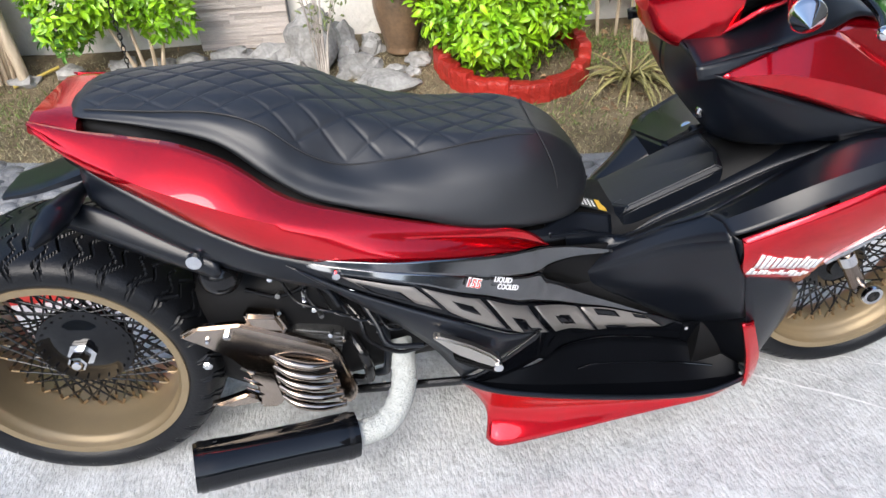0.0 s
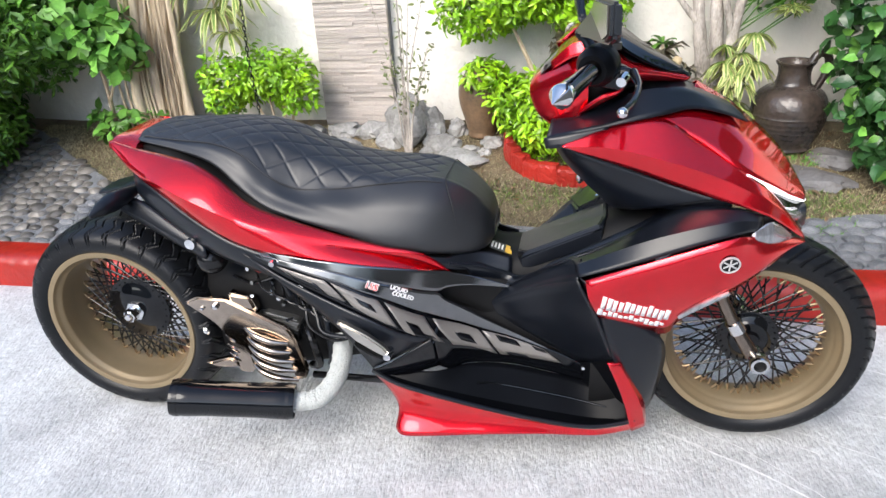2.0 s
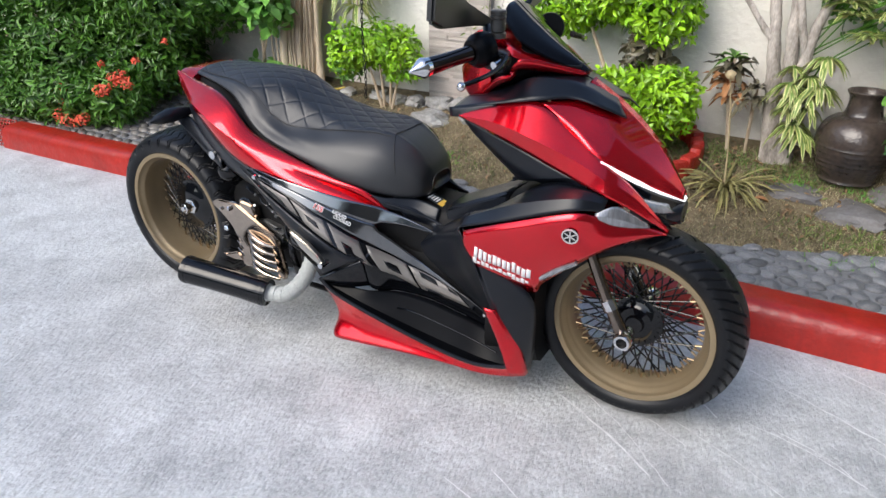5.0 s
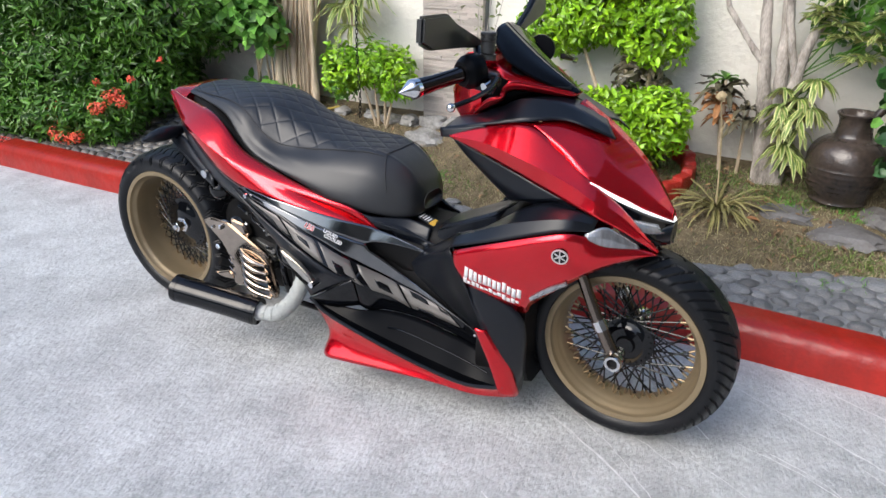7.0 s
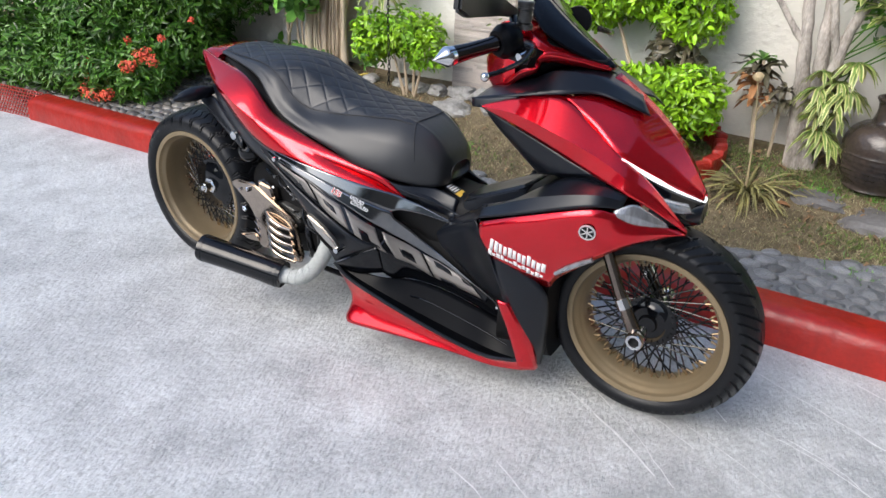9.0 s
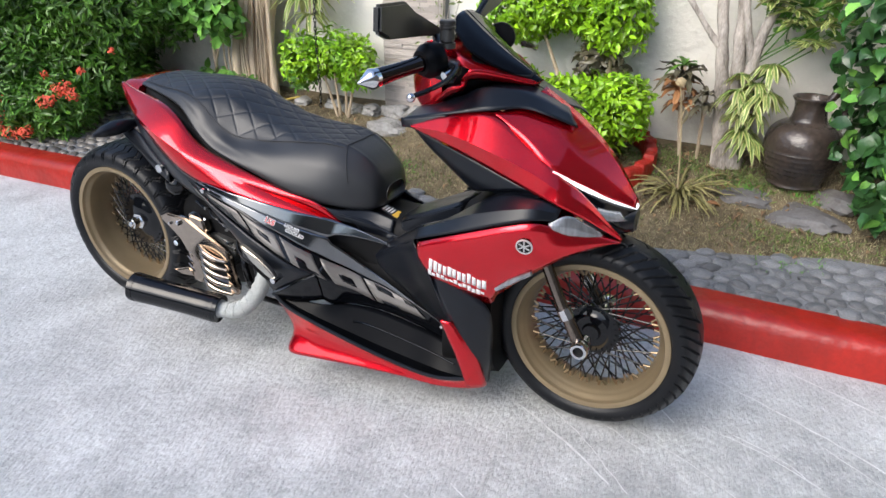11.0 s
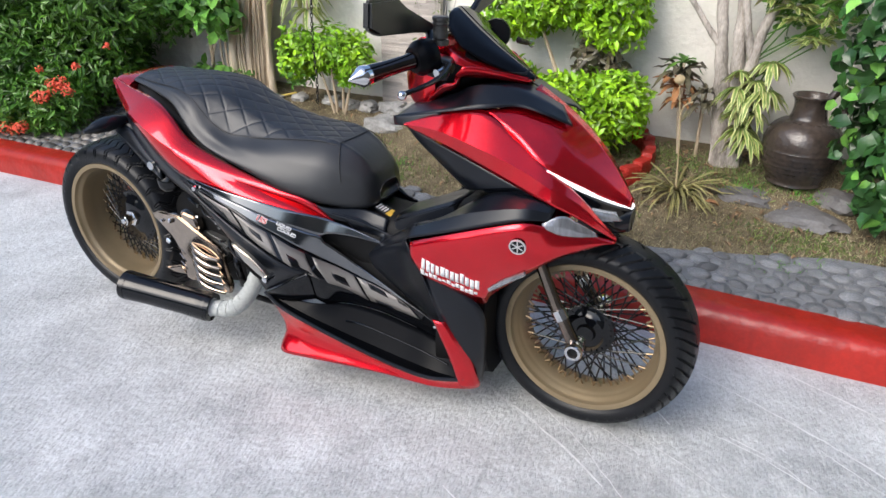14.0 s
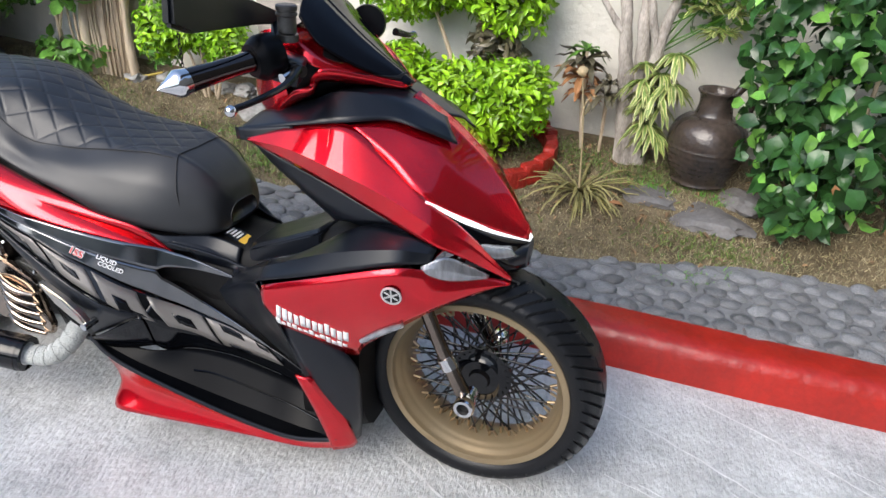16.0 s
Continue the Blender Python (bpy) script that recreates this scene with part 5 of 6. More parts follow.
# ---- marks and stickers ----
def surface(*sheets):
    """The outer skin's y at a place in x, z, from its sheets."""
    V = np.vstack([np.array(g[0]) for g in sheets])

    def y_at(x, z):
        d = (V[:, 0] - x) ** 2 + (V[:, 2] - z) ** 2
        k = np.argsort(d)[:8]
        w = 1 / (d[k] + 1e-6)
        return float((V[k, 1] * w).sum() / w.sum())
    return y_at


def sticker(name, y_at, corners, material, parent, label="", lift=0.0016, n=6):
    """A thin foil that follows the skin; four corners in x, z."""
    a, b, c, d = [np.array(q, float) for q in corners]
    V = []
    for i in range(n + 1):
        for j in range(4):
            u, v = i / n, j / 3
            q = (a * (1 - u) + b * u) * (1 - v) + (d * (1 - u) + c * u) * v
            V.append((q[0], y_at(q[0], q[1]) - lift, q[1]))
    return part(name, (V, grid_faces(n + 1, 4)), material, parent, label, solid=0.0008)


low_y = surface(loft([low_t, low_b], 160, 30, 0.012))
side_y = surface(gloss_geo, band_geo, well_geo)
panel = [o for o in bike.children if o.name.startswith("lower_front_panel")][0]
gloss = [o for o in bike.children if o.name.startswith("side_decal_panel")][0]
# white workshop sticker: slanted strokes in two rows
rs = random.Random(3)
o, du, dv = np.array((1.197, .488)), np.array((.134, -.040)), np.array((-.005, -.032))


for row, (v0, v1, n) in enumerate(((0.0, 1.0, 12), (1.12, 1.58, 13))):
    t = -.01 - .02 * row
    for i in range(n):
        w = rs.uniform(.70, .88) / n
        k0, k1 = v0 + rs.uniform(-.10, .14), v1 - rs.uniform(-.06, .16)
        q = [o + du * t + dv * k0, o + du * (t + w) + dv * k0, o + du * (t + w) + dv * k1, o + du * t + dv * k1]
        sticker("sticker_bar", low_y, q, WHITE_STICKER, panel, n=2)
        t += 1 / n
# round badge
bx, bz = 1.418, .564
by = low_y(bx, bz) - .002
tilt = pose(bx, by, bz, 12, 0, 6)
badge = part("badge", moved(lathe([(.001, .0), (.001, .0185), (-.0015, .018), (-.0015, .0)], 36), tilt), GLOSS, panel, "round black badge with a silver ring")
part("badge_ring", moved(lathe([(.0, .0185), (-.003, .0185), (-.003, .0155), (.0, .0155)], 36), tilt), SILVER, badge)
for i in range(3):
    part("badge_bar", prism([(-.0135, -.0013), (.0135, -.0013), (.0135, .0013), (-.0135, .0013)], -.003, -.0012, 0), SILVER, badge, m=tilt @ pose(0, 0, 0, 0, 30 + 60 * i, 0))
# grey side graphic: five plain slanted blocks with dark slots
def strip_at(x, v):
    xx = x + .045 * v
    t, b = np.interp(xx, *zip(*T_LINE)), np.interp(xx, *zip(*B_LINE))
    return (xx, float(t - .004 + (b - t + .006) * v))


for x0, x1, v1, slots in ((.520, .628, .95, ((.0, .62, .48, 1.0),)), (.640, .734, .95, ((.34, .70, .36, .68),)), (.746, .822, .95, ((.30, .62, .48, 1.0),)), (.838, .930, .95, ((.30, .66, .34, .70),)), (.938, 1.075, .92, ((.20, .55, .0, .28), (.16, .5, .74, 1.0), (.80, 1.0, .0, .22)))):
    sticker("graphic_block", side_y, [strip_at(x0, 0), strip_at(x1, 0), strip_at(x1, v1), strip_at(x0, v1)], GREY_DECAL, gloss, "dark grey graphic block", lift=.0034, n=12)
    for h0, h1, w0, w1 in slots:
        m0, m1 = x0 + (x1 - x0) * h0, x0 + (x1 - x0) * h1
        sticker("graphic_slot", side_y, [strip_at(m0, v1 * w0), strip_at(m1, v1 * w0), strip_at(m1, v1 * w1), strip_at(m0, v1 * w1)], GLOSS, gloss, lift=.0046)
# 155 liquid cooled
mirror_panel = [o for o in bike.children if o.name.startswith("side_gloss_panel")][0]
for text, x, z, size, mt, off, dy in (("155", .724, .4785, .020, WHITE_STICKER, .0014, .0042), ("155", .724, .4785, .020, RED_STICKER, 0, .0054), ("LIQUID", .776, .462, .0125, WHITE_STICKER, .0003, .0042), ("COOLED", .784, .447, .0125, WHITE_STICKER, .0003, .0042)):
    lean = math.degrees(math.atan2(on_side(x + .03, z)[1] - on_side(x - .03, z)[1], .06))
    lettering(text, size, mt, Matrix.Translation(on_side(x, z, dy + float(np.interp(x + .03, (.70, .85), (0, .010))))) @ pose(0, 0, 0, 78, 0, lean) @ pose(0, 0, 0, 0, 0, -29), mirror_panel, "lettering", "red engine size lettering" if mt is RED_STICKER else "white engine lettering", offset=off)
tun = [o for o in bike.children if o.name.startswith("tunnel_cover")][0]
part("warning_sticker", block((.055, .04, .001), (.972, -.045, .4835), 0, (0, 20, 0)), SATIN, tun, "black and yellow warning sticker")
part("sticker_patch", block((.016, .034, .001), (.989, -.045, .4785), 0, (0, 20, 0)), YELLOW, tun, "yellow warning patch")
for i in range(4):
    part("sticker_bar", block((.004, .026 - .004 * (i % 2), .0008), (.952 + i * .0075, -.045, .4918 - i * .0027), 0, (0, 20, 0)), WHITE_STICKER, tun)
part("side_reflector", tube([(1.345, -.205, .425), (1.385, -.212, .460), (1.43, -.217, .492)], [.006, .0075, .005], 10, 10), CLEAR, panel, "clear slim side marker")
for x, z in ((.835, .300), ):
    part("well_clip", moved(lathe([(-.003, 0), (-.003, .009), (.004, .010)], 16), pose(x, -.197, z)), BLACKMETAL, bike)
part("well_clip", moved(lathe([(-.003, 0), (-.003, .004), (.004, .004)], 12), pose(1.165, -.126, .226)), CHROME, bike)


# ---- plants ----
def plant(name, label, at, category="shrub", group=""):
    return thing(name, at, label, category, group)


def stem(parent, path, r0, r1, material, n=16):
    return part("stem", tube(path, [r0, (r0 + r1) / 2, r1], n, 8), material, parent)


def crown(parent, c, rad, n, size, seed, leaf, up=0.5, wide=0.42, shell=0.45, lump=0.3):
    return part("crown", clump(c, rad, n, size, seed, shell, wide, up, lump), leaf, parent)


def hanging(center, radii, n, size, seed, wide=.74):
    """Broad leaves that hang outwards from a bush, tips down."""
    rng = np.random.default_rng(seed)
    d = rng.normal(size=(n, 3))
    d /= np.linalg.norm(d, axis=1)[:, None]
    k = rng.uniform(.35, 1.0, n) ** .7
    P = np.array(center) + d * k[:, None] * np.array(radii)
    N = d * .8 + rng.normal(size=(n, 3)) * .6 + (0, -.25, .5)
    A = d * .5 + rng.normal(size=(n, 3)) * .7 + (0, 0, -.6)
    return leaf_mesh(P, N, size * rng.uniform(.55, 1.15, n), rng, wide, .4, A)


def striped(parent, center, n, length, seed, wide=.16, rise=.7, droop=1.5, spread=1.0):
    """A rosette of cream strap leaves, each with a green stripe along its middle."""
    part("leaves", rosette(center, n, length, seed, wide, rise, droop, spread), STRIPED, parent)
    part("leaf_stripes", rosette((center[0], center[1] - .001, center[2] + .0022), n, length, seed, wide * .45, rise, droop, spread), STRIPE_GREEN, parent)


def rosette(center, n, length, seed, wide=0.10, rise=0.5, droop=0.9, spread=1.0):
    """Long arching strap leaves round a centre."""
    rng = np.random.default_rng(seed)
    geos = []
    for i in range(n):
        a = rng.uniform(0, 2 * math.pi)
        L = length * rng.uniform(.65, 1.1)
        e = rise * rng.uniform(.3, 1.3)
        path = []
        for t in np.linspace(0, 1, 7):
            r = L * t * spread
            z = L * (e * t - droop * t * t * rng.uniform(.75, .95))
            path.append((r, z))
        V = []
        side = np.array((-math.sin(a), math.cos(a), 0))
        for k, (r, z) in enumerate(path):
            q = np.array(center) + np.array((math.cos(a) * r, math.sin(a) * r, z))
            w = length * wide * (0.35 + 1.3 * (k / 6) * (1 - k / 6) * 2) * (0 if k == 6 else 1) * .5
            V += [q - side * w, q + np.array((0, 0, -w * .5)), q + side * w]
        geos.append((np.array(V), grid_faces(7, 3)))
    return joined(*geos)


small = plant("shrub", "small clipped lime-green shrub with bare stems", (-.28, 1.42, .26))
for a, b in (((-.26, 1.42, .24), (-.36, 1.42, .52)), ((-.25, 1.43, .24), (-.27, 1.41, .54)), ((-.20, 1.42, .24), (-.14, 1.43, .50)), ((-.22, 1.44, .24), (-.20, 1.42, .55))):
    stem(small, [a, toward(a, b, .5), b], .009, .004, BARK)
crown(small, (-.44, 1.42, .53), (.17, .14, .13), 1000, .040, 21, LIME)
crown(small, (-.27, 1.42, .57), (.17, .14, .11), 1000, .040, 22, LIME)
crown(small, (-.14, 1.42, .53), (.11, .11, .11), 600, .040, 23, LIME)
crown(small, (-.50, 1.44, .45), (.09, .09, .08), 250, .038, 24, MIDGREEN)

big = plant("shrub", "tall cloud-clipped lime-green shrub in a red brick ring", (1.07, 1.40, .24))
for a, b in (((1.03, 1.42, .2), (.84, 1.46, .74)), ((1.06, 1.42, .2), (1.02, 1.45, .76)), ((1.09, 1.42, .2), (1.14, 1.45, .78)), ((1.07, 1.38, .2), (1.22, 1.38, .44))):
    stem(big, [a, tuple(np.array(toward(a, b, .5)) + (.02, 0, .02)), b], .016, .007, BARK)
for i, (c, rad, n) in enumerate([((.70, 1.46, .86), (.17, .13, .16), 1100), ((.90, 1.45, .92), (.20, .15, .20), 1400), ((1.12, 1.45, .86), (.17, .14, .19), 1200), ((.95, 1.45, 1.12), (.3, .16, .16), 1200),
                                 ((.90, 1.38, .46), (.15, .15, .13), 900), ((1.06, 1.34, .46), (.19, .17, .16), 1400), ((1.22, 1.34, .50), (.14, .14, .14), 1000), ((.72, 1.44, .56), (.11, .09, .06), 260), ((1.0, 1.28, .36), (.17, .12, .10), 700)]):
    crown(big, c, rad, int(n * 1.35), .043, 31 + i, LIME, wide=.40)
part("old_leaves", clump((1.10, 1.45, .66), (.10, .08, .07), 160, .06, 77, .3), PURPLE, big)

hedge = plant("hedge", "dense glossy ixora hedge with orange-red flower heads", (-2.1, 1.05, .15), "hedge")
for i, x in enumerate((-2.7, -2.3, -2.0, -1.8)):
    stem(hedge, [(x, 1.1, .1), (x + .03, 1.08, .4), (x, 1.05, .7)], .014, .007, BARK)
for i, (c, rad, n) in enumerate([((-1.78, 1.16, .46), (.38, .40, .32), 4000), ((-1.55, 1.22, .82), (.42, .40, .34), 3800), ((-2.1, 1.02, .45), (.46, .46, .40), 4600), ((-2.1, 1.08, .95), (.5, .45, .36), 3800),
                                 ((-2.75, .95, .5), (.5, .5, .45), 4000), ((-2.8, 1.0, 1.0), (.55, .5, .4), 3000), ((-3.5, 1.0, .7), (.6, .5, .6), 2500), ((-1.7, 1.2, 1.2), (.6, .35, .3), 2500), ((-2.0, .70, .24), (.42, .20, .17), 2600), ((-2.45, .64, .26), (.40, .22, .22), 2400), ((-1.66, .78, .27), (.26, .20, .16), 1500)]):
    crown(hedge, c, rad, int(n * 1.1), .056, 41 + i, GREEN, up=.35, wide=.34, shell=.6, lump=.22)
rng = np.random.default_rng(9)
for i, (x, y, z) in enumerate([(-2.34, .62, .27), (-2.28, .60, .25), (-1.86, .60, .28), (-1.80, .59, .26), (-1.84, .61, .31), (-1.80, .55, .19), (-1.74, .55, .165), (-1.66, .56, .175), (-1.60, .56, .19), (-1.42, .66, .40), (-1.37, .67, .42), (-1.34, .68, .385), (-1.51, .63, .335), (-1.48, .64, .35), (-1.22, .86, .58), (-1.56, .70, .46), (-2.16, .53, .10), (-1.30, .72, .50)]):
    n = 60 if i not in (14, 15, 16, 17) else 22
    d = rng.normal(size=(n, 3))
    d /= np.linalg.norm(d, axis=1)[:, None]
    P = np.array((x, y, z)) + d * (.034 if i not in (14, 15, 16, 17) else .016) * rng.uniform(.6, 1, n)[:, None]
    part("flower_head", leaf_mesh(P, d + (0, -.6, .3), rng.uniform(.014, .024, n), rng, .45), FLOWER, hedge, "orange-red flower head")

hib = plant("hibiscus", "leafy green hibiscus branches beside the pale trunks", (-1.1, 1.4, .25))
stem(hib, [(-1.12, 1.45, .2), (-1.10, 1.42, .6), (-1.15, 1.38, 1.0)], .012, .006, BARK)
stem(hib, [(-1.10, 1.43, .45), (-.98, 1.38, .62), (-.88, 1.34, .70)], .007, .004, BARK)
crown(hib, (-1.22, 1.34, .84), (.28, .18, .22), 480, .085, 61, MIDGREEN, .35, .62, .3)
crown(hib, (-.96, 1.33, .74), (.16, .12, .16), 230, .085, 62, MIDGREEN, .35, .62, .3)
crown(hib, (-1.05, 1.42, .34), (.20, .12, .08), 170, .065, 63, MIDGREEN, .5, .6, .3)
crown(hib, (-1.2, 1.4, 1.15), (.4, .2, .2), 250, .085, 64, MIDGREEN, .35, .62, .3)

hibr = plant("hibiscus", "large hibiscus bush with broad dark green leaves", (2.4, 1.3, .2))
for a, b in (((2.32, 1.32, .15), (2.2, 1.3, .9)), ((2.42, 1.32, .15), (2.5, 1.28, 1.0)), ((2.36, 1.3, .15), (2.35, 1.25, .8))):
    stem(hibr, [a, toward(a, b, .5), b], .012, .006, BARK)
for i, (c, rad, n) in enumerate([((2.14, 1.26, .84), (.19, .18, .28), 330), ((2.34, 1.22, .62), (.26, .24, .36), 520), ((2.36, 1.24, 1.1), (.38, .25, .28), 480), ((2.70, 1.22, .7), (.34, .3, .45), 700), ((2.24, 1.18, .42), (.14, .14, .2), 260), ((2.10, 1.24, .60), (.10, .12, .22), 150)]):
    part("crown", hanging(c, rad, int(n * .72), .074, 51 + i), GLOSSY, hibr)
    part("lighter_leaves", hanging(c, (rad[0] * 1.04, rad[1] * 1.04, rad[2] * 1.04), int(n * .16), .060, 151 + i), MIDGREEN, hibr)
for x, y, z in ((2.30, 1.10, .44),):
    part("orange_leaf", leaf_mesh(np.array([(x, y, z)]), np.array([(0, -1, .3)]), np.array([.04]), np.random.default_rng(2), .6), DRYLEAF, hibr)

trunks = plant("tree", "cluster of pale ridged tree trunks", (-.87, 1.5, .25), "tree")
rt = random.Random(2)
for i in range(17):
    x, dy, r = -1.0 + i * .0178 + rt.uniform(-.012, .012), rt.uniform(-.05, .05), rt.choice((.008, .011, .015, .02, .027))
    lean = .12 + rt.uniform(-.10, .10)
    V, F = tube([(x + rt.uniform(-.02, .02), 1.5 + dy, .2), (x + rt.uniform(-.012, .012), 1.5 + dy, .5), (x + lean * .4 + rt.uniform(-.015, .015), 1.5 + dy, .9), (x + lean, 1.5 + dy, 1.7)], [r * 1.5, r, r * .9, r * .8], 50, 14)
    V = np.array([q + np.array((.004, .004, 0)) * noise.noise(Vector((q[0] * 50, q[1] * 50, q[2] * 9 + i))) for q in V])
    part("trunk", (V, F), BARK, trunks, sharp=0)
for i in range(12):
    x = -1.02 + i * .026
    part("aerial_root", tube([(x, 1.452, .26), (x + rt.uniform(-.02, .03), 1.44, .55), (x + rt.uniform(0, .06), 1.445, .9), (x + rt.uniform(.04, .14), 1.455, 1.4)], [.007, .005, .005, .003], 18, 6), BARK, trunks)

tree = plant("tree", "grey smooth-barked tree with several forking stems", (1.62, 1.5, .25), "tree")
for nm, path, r in (("trunk", [(1.66, 1.5, .2), (1.60, 1.5, .54), (1.56, 1.5, .78), (1.53, 1.51, 1.0), (1.50, 1.52, 1.5)], (.050, .030, .020, .017, .014)),
                    ("trunk", [(1.70, 1.5, .2), (1.66, 1.5, .5), (1.63, 1.5, .75), (1.61, 1.51, 1.0), (1.60, 1.52, 1.5)], (.042, .030, .023, .020, .016)),
                    ("limb", [(1.665, 1.48, .50), (1.69, 1.47, .66), (1.70, 1.47, .78), (1.75, 1.48, .98), (1.82, 1.5, 1.4)], (.026, .020, .017, .015, .012)),
                    ("limb", [(1.695, 1.47, .68), (1.655, 1.46, .80), (1.62, 1.46, .97), (1.58, 1.47, 1.3)], (.016, .013, .012, .01)),
                    ("limb", [(1.56, 1.49, .74), (1.50, 1.49, .81), (1.43, 1.5, .90), (1.39, 1.5, .98), (1.33, 1.5, 1.3)], (.013, .011, .010, .009, .007))):
    V, F = tube(path, r, 60, 20)
    V = np.array([q + np.array((.006, .006, 0)) * noise.noise(Vector(q) * 14) + np.array((.0035, 0, 0)) * noise.noise(Vector((q[0] * 60, q[1] * 60, q[2] * 12))) for q in V])
    part(nm, (V, F), GREYBARK, tree, sharp=0)

# unseen crown added overhead to shade the garden's right end
part("crown", clump((2.6, 1.1, 2.15), (.7, .5, .35), 500, .095, 91, .2, .5, .5, .3), MIDGREEN, tree)
part("foliage", clump((1.86, 1.54, .95), (.16, .06, .20), 260, .06, 92, .2, .4, .4, .3), MIDGREEN, tree)
rp = random.Random(17)
SPOTS = [(1.72, 1.41, .63), (1.69, 1.40, .56), (1.74, 1.41, .51), (1.70, 1.40, .45), (1.76, 1.43, .70), (1.66, 1.40, .60), (1.68, 1.39, .51), (1.72, 1.39, .57), (1.66, 1.41, .66), (1.76, 1.40, .60), (1.73, 1.40, .42)] + [(1.70 + rp.uniform(0, .26), 1.40 + rp.uniform(0, .06), .78 + rp.uniform(0, .30)) for i in range(16)]
for sd, c in enumerate(SPOTS):
    n, L = rp.randint(18, 28), rp.uniform(.075, .105)
    pl = plant("striped_plant", "green and cream striped strap-leaved plant", (c[0], c[1], c[2]), "plant", "striped plants on the tree")
    part("stem", tube([(c[0], c[1], c[2]), (1.70, 1.49, c[2] - .16)], .003, 2, 6), GREEN, pl)
    striped(pl, c, n, L, sd + 3, .19, .6 if c[2] > .7 else .4, .65 if c[2] > .7 else 1.2, .95)
for (c, n, L, sd) in (((-.50, 1.5, .84), 26, .18, 7), ((-.38, 1.5, .92), 26, .18, 8), ((-.58, 1.5, .96), 24, .17, 9), ((-.44, 1.48, .74), 18, .14, 10)):
    pl = plant("striped_plant", "yellow and green strap-leaved plant hanging by the wall", c, "plant", "striped plants by the wall")
    part("stem", tube([c, (c[0] - .02, 1.52, 1.5)], .006, 2, 8), BARK, pl)
    striped(pl, c, n, L, sd, .12, .5, 1.2)

brom = plant("bromeliad", "yellow-green arching rosette with a dried flower stalk", (1.52, 1.25, .20), "plant")
part("leaves", rosette((1.52, 1.25, .20), 75, .28, 12, .036, .72, .78, .95), STRAW, brom)
part("stalk", tube([(1.52, 1.25, .2), (1.505, 1.25, .38), (1.488, 1.25, .51), (1.467, 1.25, .63)], [.0040, .0030, .0026, .0022], 16, 8), STALK, brom, "pale dried stalk")
part("side_stalk", tube([(1.487, 1.25, .50), (1.50, 1.25, .545), (1.53, 1.25, .565)], [.003, .003, .002], 10, 6), STALK, brom)
part("seed_head", stone_geo(3, .018, .018, .018, 2, .3), STALK, brom, m=pose(1.466, 1.25, .64))

drac = plant("dracaena", "small dark purple-leaved dracaena", (1.45, 1.5, .28), "plant")
for (x, z, L, sd) in ((1.43, .62, .12, 14), (1.535, .50, .10, 15), (1.43, .56, .11, 18), (1.54, .55, .08, 19), (1.44, .50, .09, 13), (1.435, .66, .085, 20)):
    part("cane", tube([(1.47 if x < 1.5 else 1.54, 1.52, .25), (x, 1.5, z)], .006, 2, 8), BARK, drac)
    part("leaves", rosette((x, 1.5, z), 18, L, sd, .26, 1.0, 1.1), DRYLEAF if sd in (13, 18) else GREEN if sd == 20 else PURPLE, drac)

twig = plant("twiggy_shrub", "thin bare shrub with a few small leaves", (.40, 1.30, .24))
rt = random.Random(6)
pts = []
for i in range(14):
    a = (.40 + rt.uniform(-.015, .015), 1.30, .22)
    b = (.40 + rt.uniform(-.14, .17), 1.30 + rt.uniform(-.03, .05), rt.uniform(.60, 1.02))
    mid = (a[0] + (b[0] - a[0]) * .3, 1.30, (a[2] + b[2]) / 2)
    part("twig", tube([a, mid, b], [.0038, .0025, .0012], 12, 6), GREYBARK, twig)
    for t in np.linspace(.4, 1, 14):
        q = np.array(mid) + (np.array(b) - np.array(mid)) * (t - .4) / .6
        pts.append(q + [rt.uniform(-.03, .03), rt.uniform(-.02, .02), rt.uniform(-.012, .012)])
P = np.array(pts)
rg = np.random.default_rng(4)
part("leaves", leaf_mesh(P, rg.normal(size=P.shape), rg.uniform(.018, .036, len(P)), rg, .38), OLIVE, twig)


# ---- jar and pot ----
def vessel(name, at, scale, prof, label, handle=False, ribs=True, clay=CLAY):
    top = thing(name, at, label, "jar")
    P = rail(prof, 100)
    P = [(a, max(0, r + (.0016 * math.sin(a * 300) if ribs and .05 < a < .17 else 0))) for a, r in P]
    body = part("body", moved(lathe(P, 56, "z"), Matrix.Translation(at) @ Matrix.Scale(scale, 4)), clay, top)
    if handle:
        h = [(.050, 0, .335), (.085, 0, .395), (.125, 0, .39), (.135, 0, .335), (.105, 0, .255), (.09, 0, .235)]
        part("handle", moved(tube(h, [.016, .018, .017, .015, .013], 30, 12), Matrix.Translation(at) @ pose(0, 0, 0, 0, 0, 10) @ Matrix.Scale(scale, 4)), CLAY, body)
    return top


vessel("clay_jar", (1.925, 1.43, .262), .91, [(0.0, 0.0), (0.0, .105), (.02, .112), (.07, .136), (.13, .152), (.19, .152), (.235, .135), (.262, .105), (.272, .080), (.285, .070), (.32, .064), (.35, .068), (.365, .078), (.372, .078), (.372, .068), (.34, .052), (.28, .05)], "large dark brown glazed clay jar with a looped handle", True)
vessel("clay_pot", (.692, 1.50, .275), .95, [(0.0, 0.0), (0.0, .058), (.03, .064), (.08, .078), (.15, .098), (.205, .104), (.25, .096), (.285, .075), (.30, .062), (.312, .060), (.325, .068), (.332, .066), (.32, .055), (.28, .06)], "brown clay pot against the wall", False, False, POTCLAY)

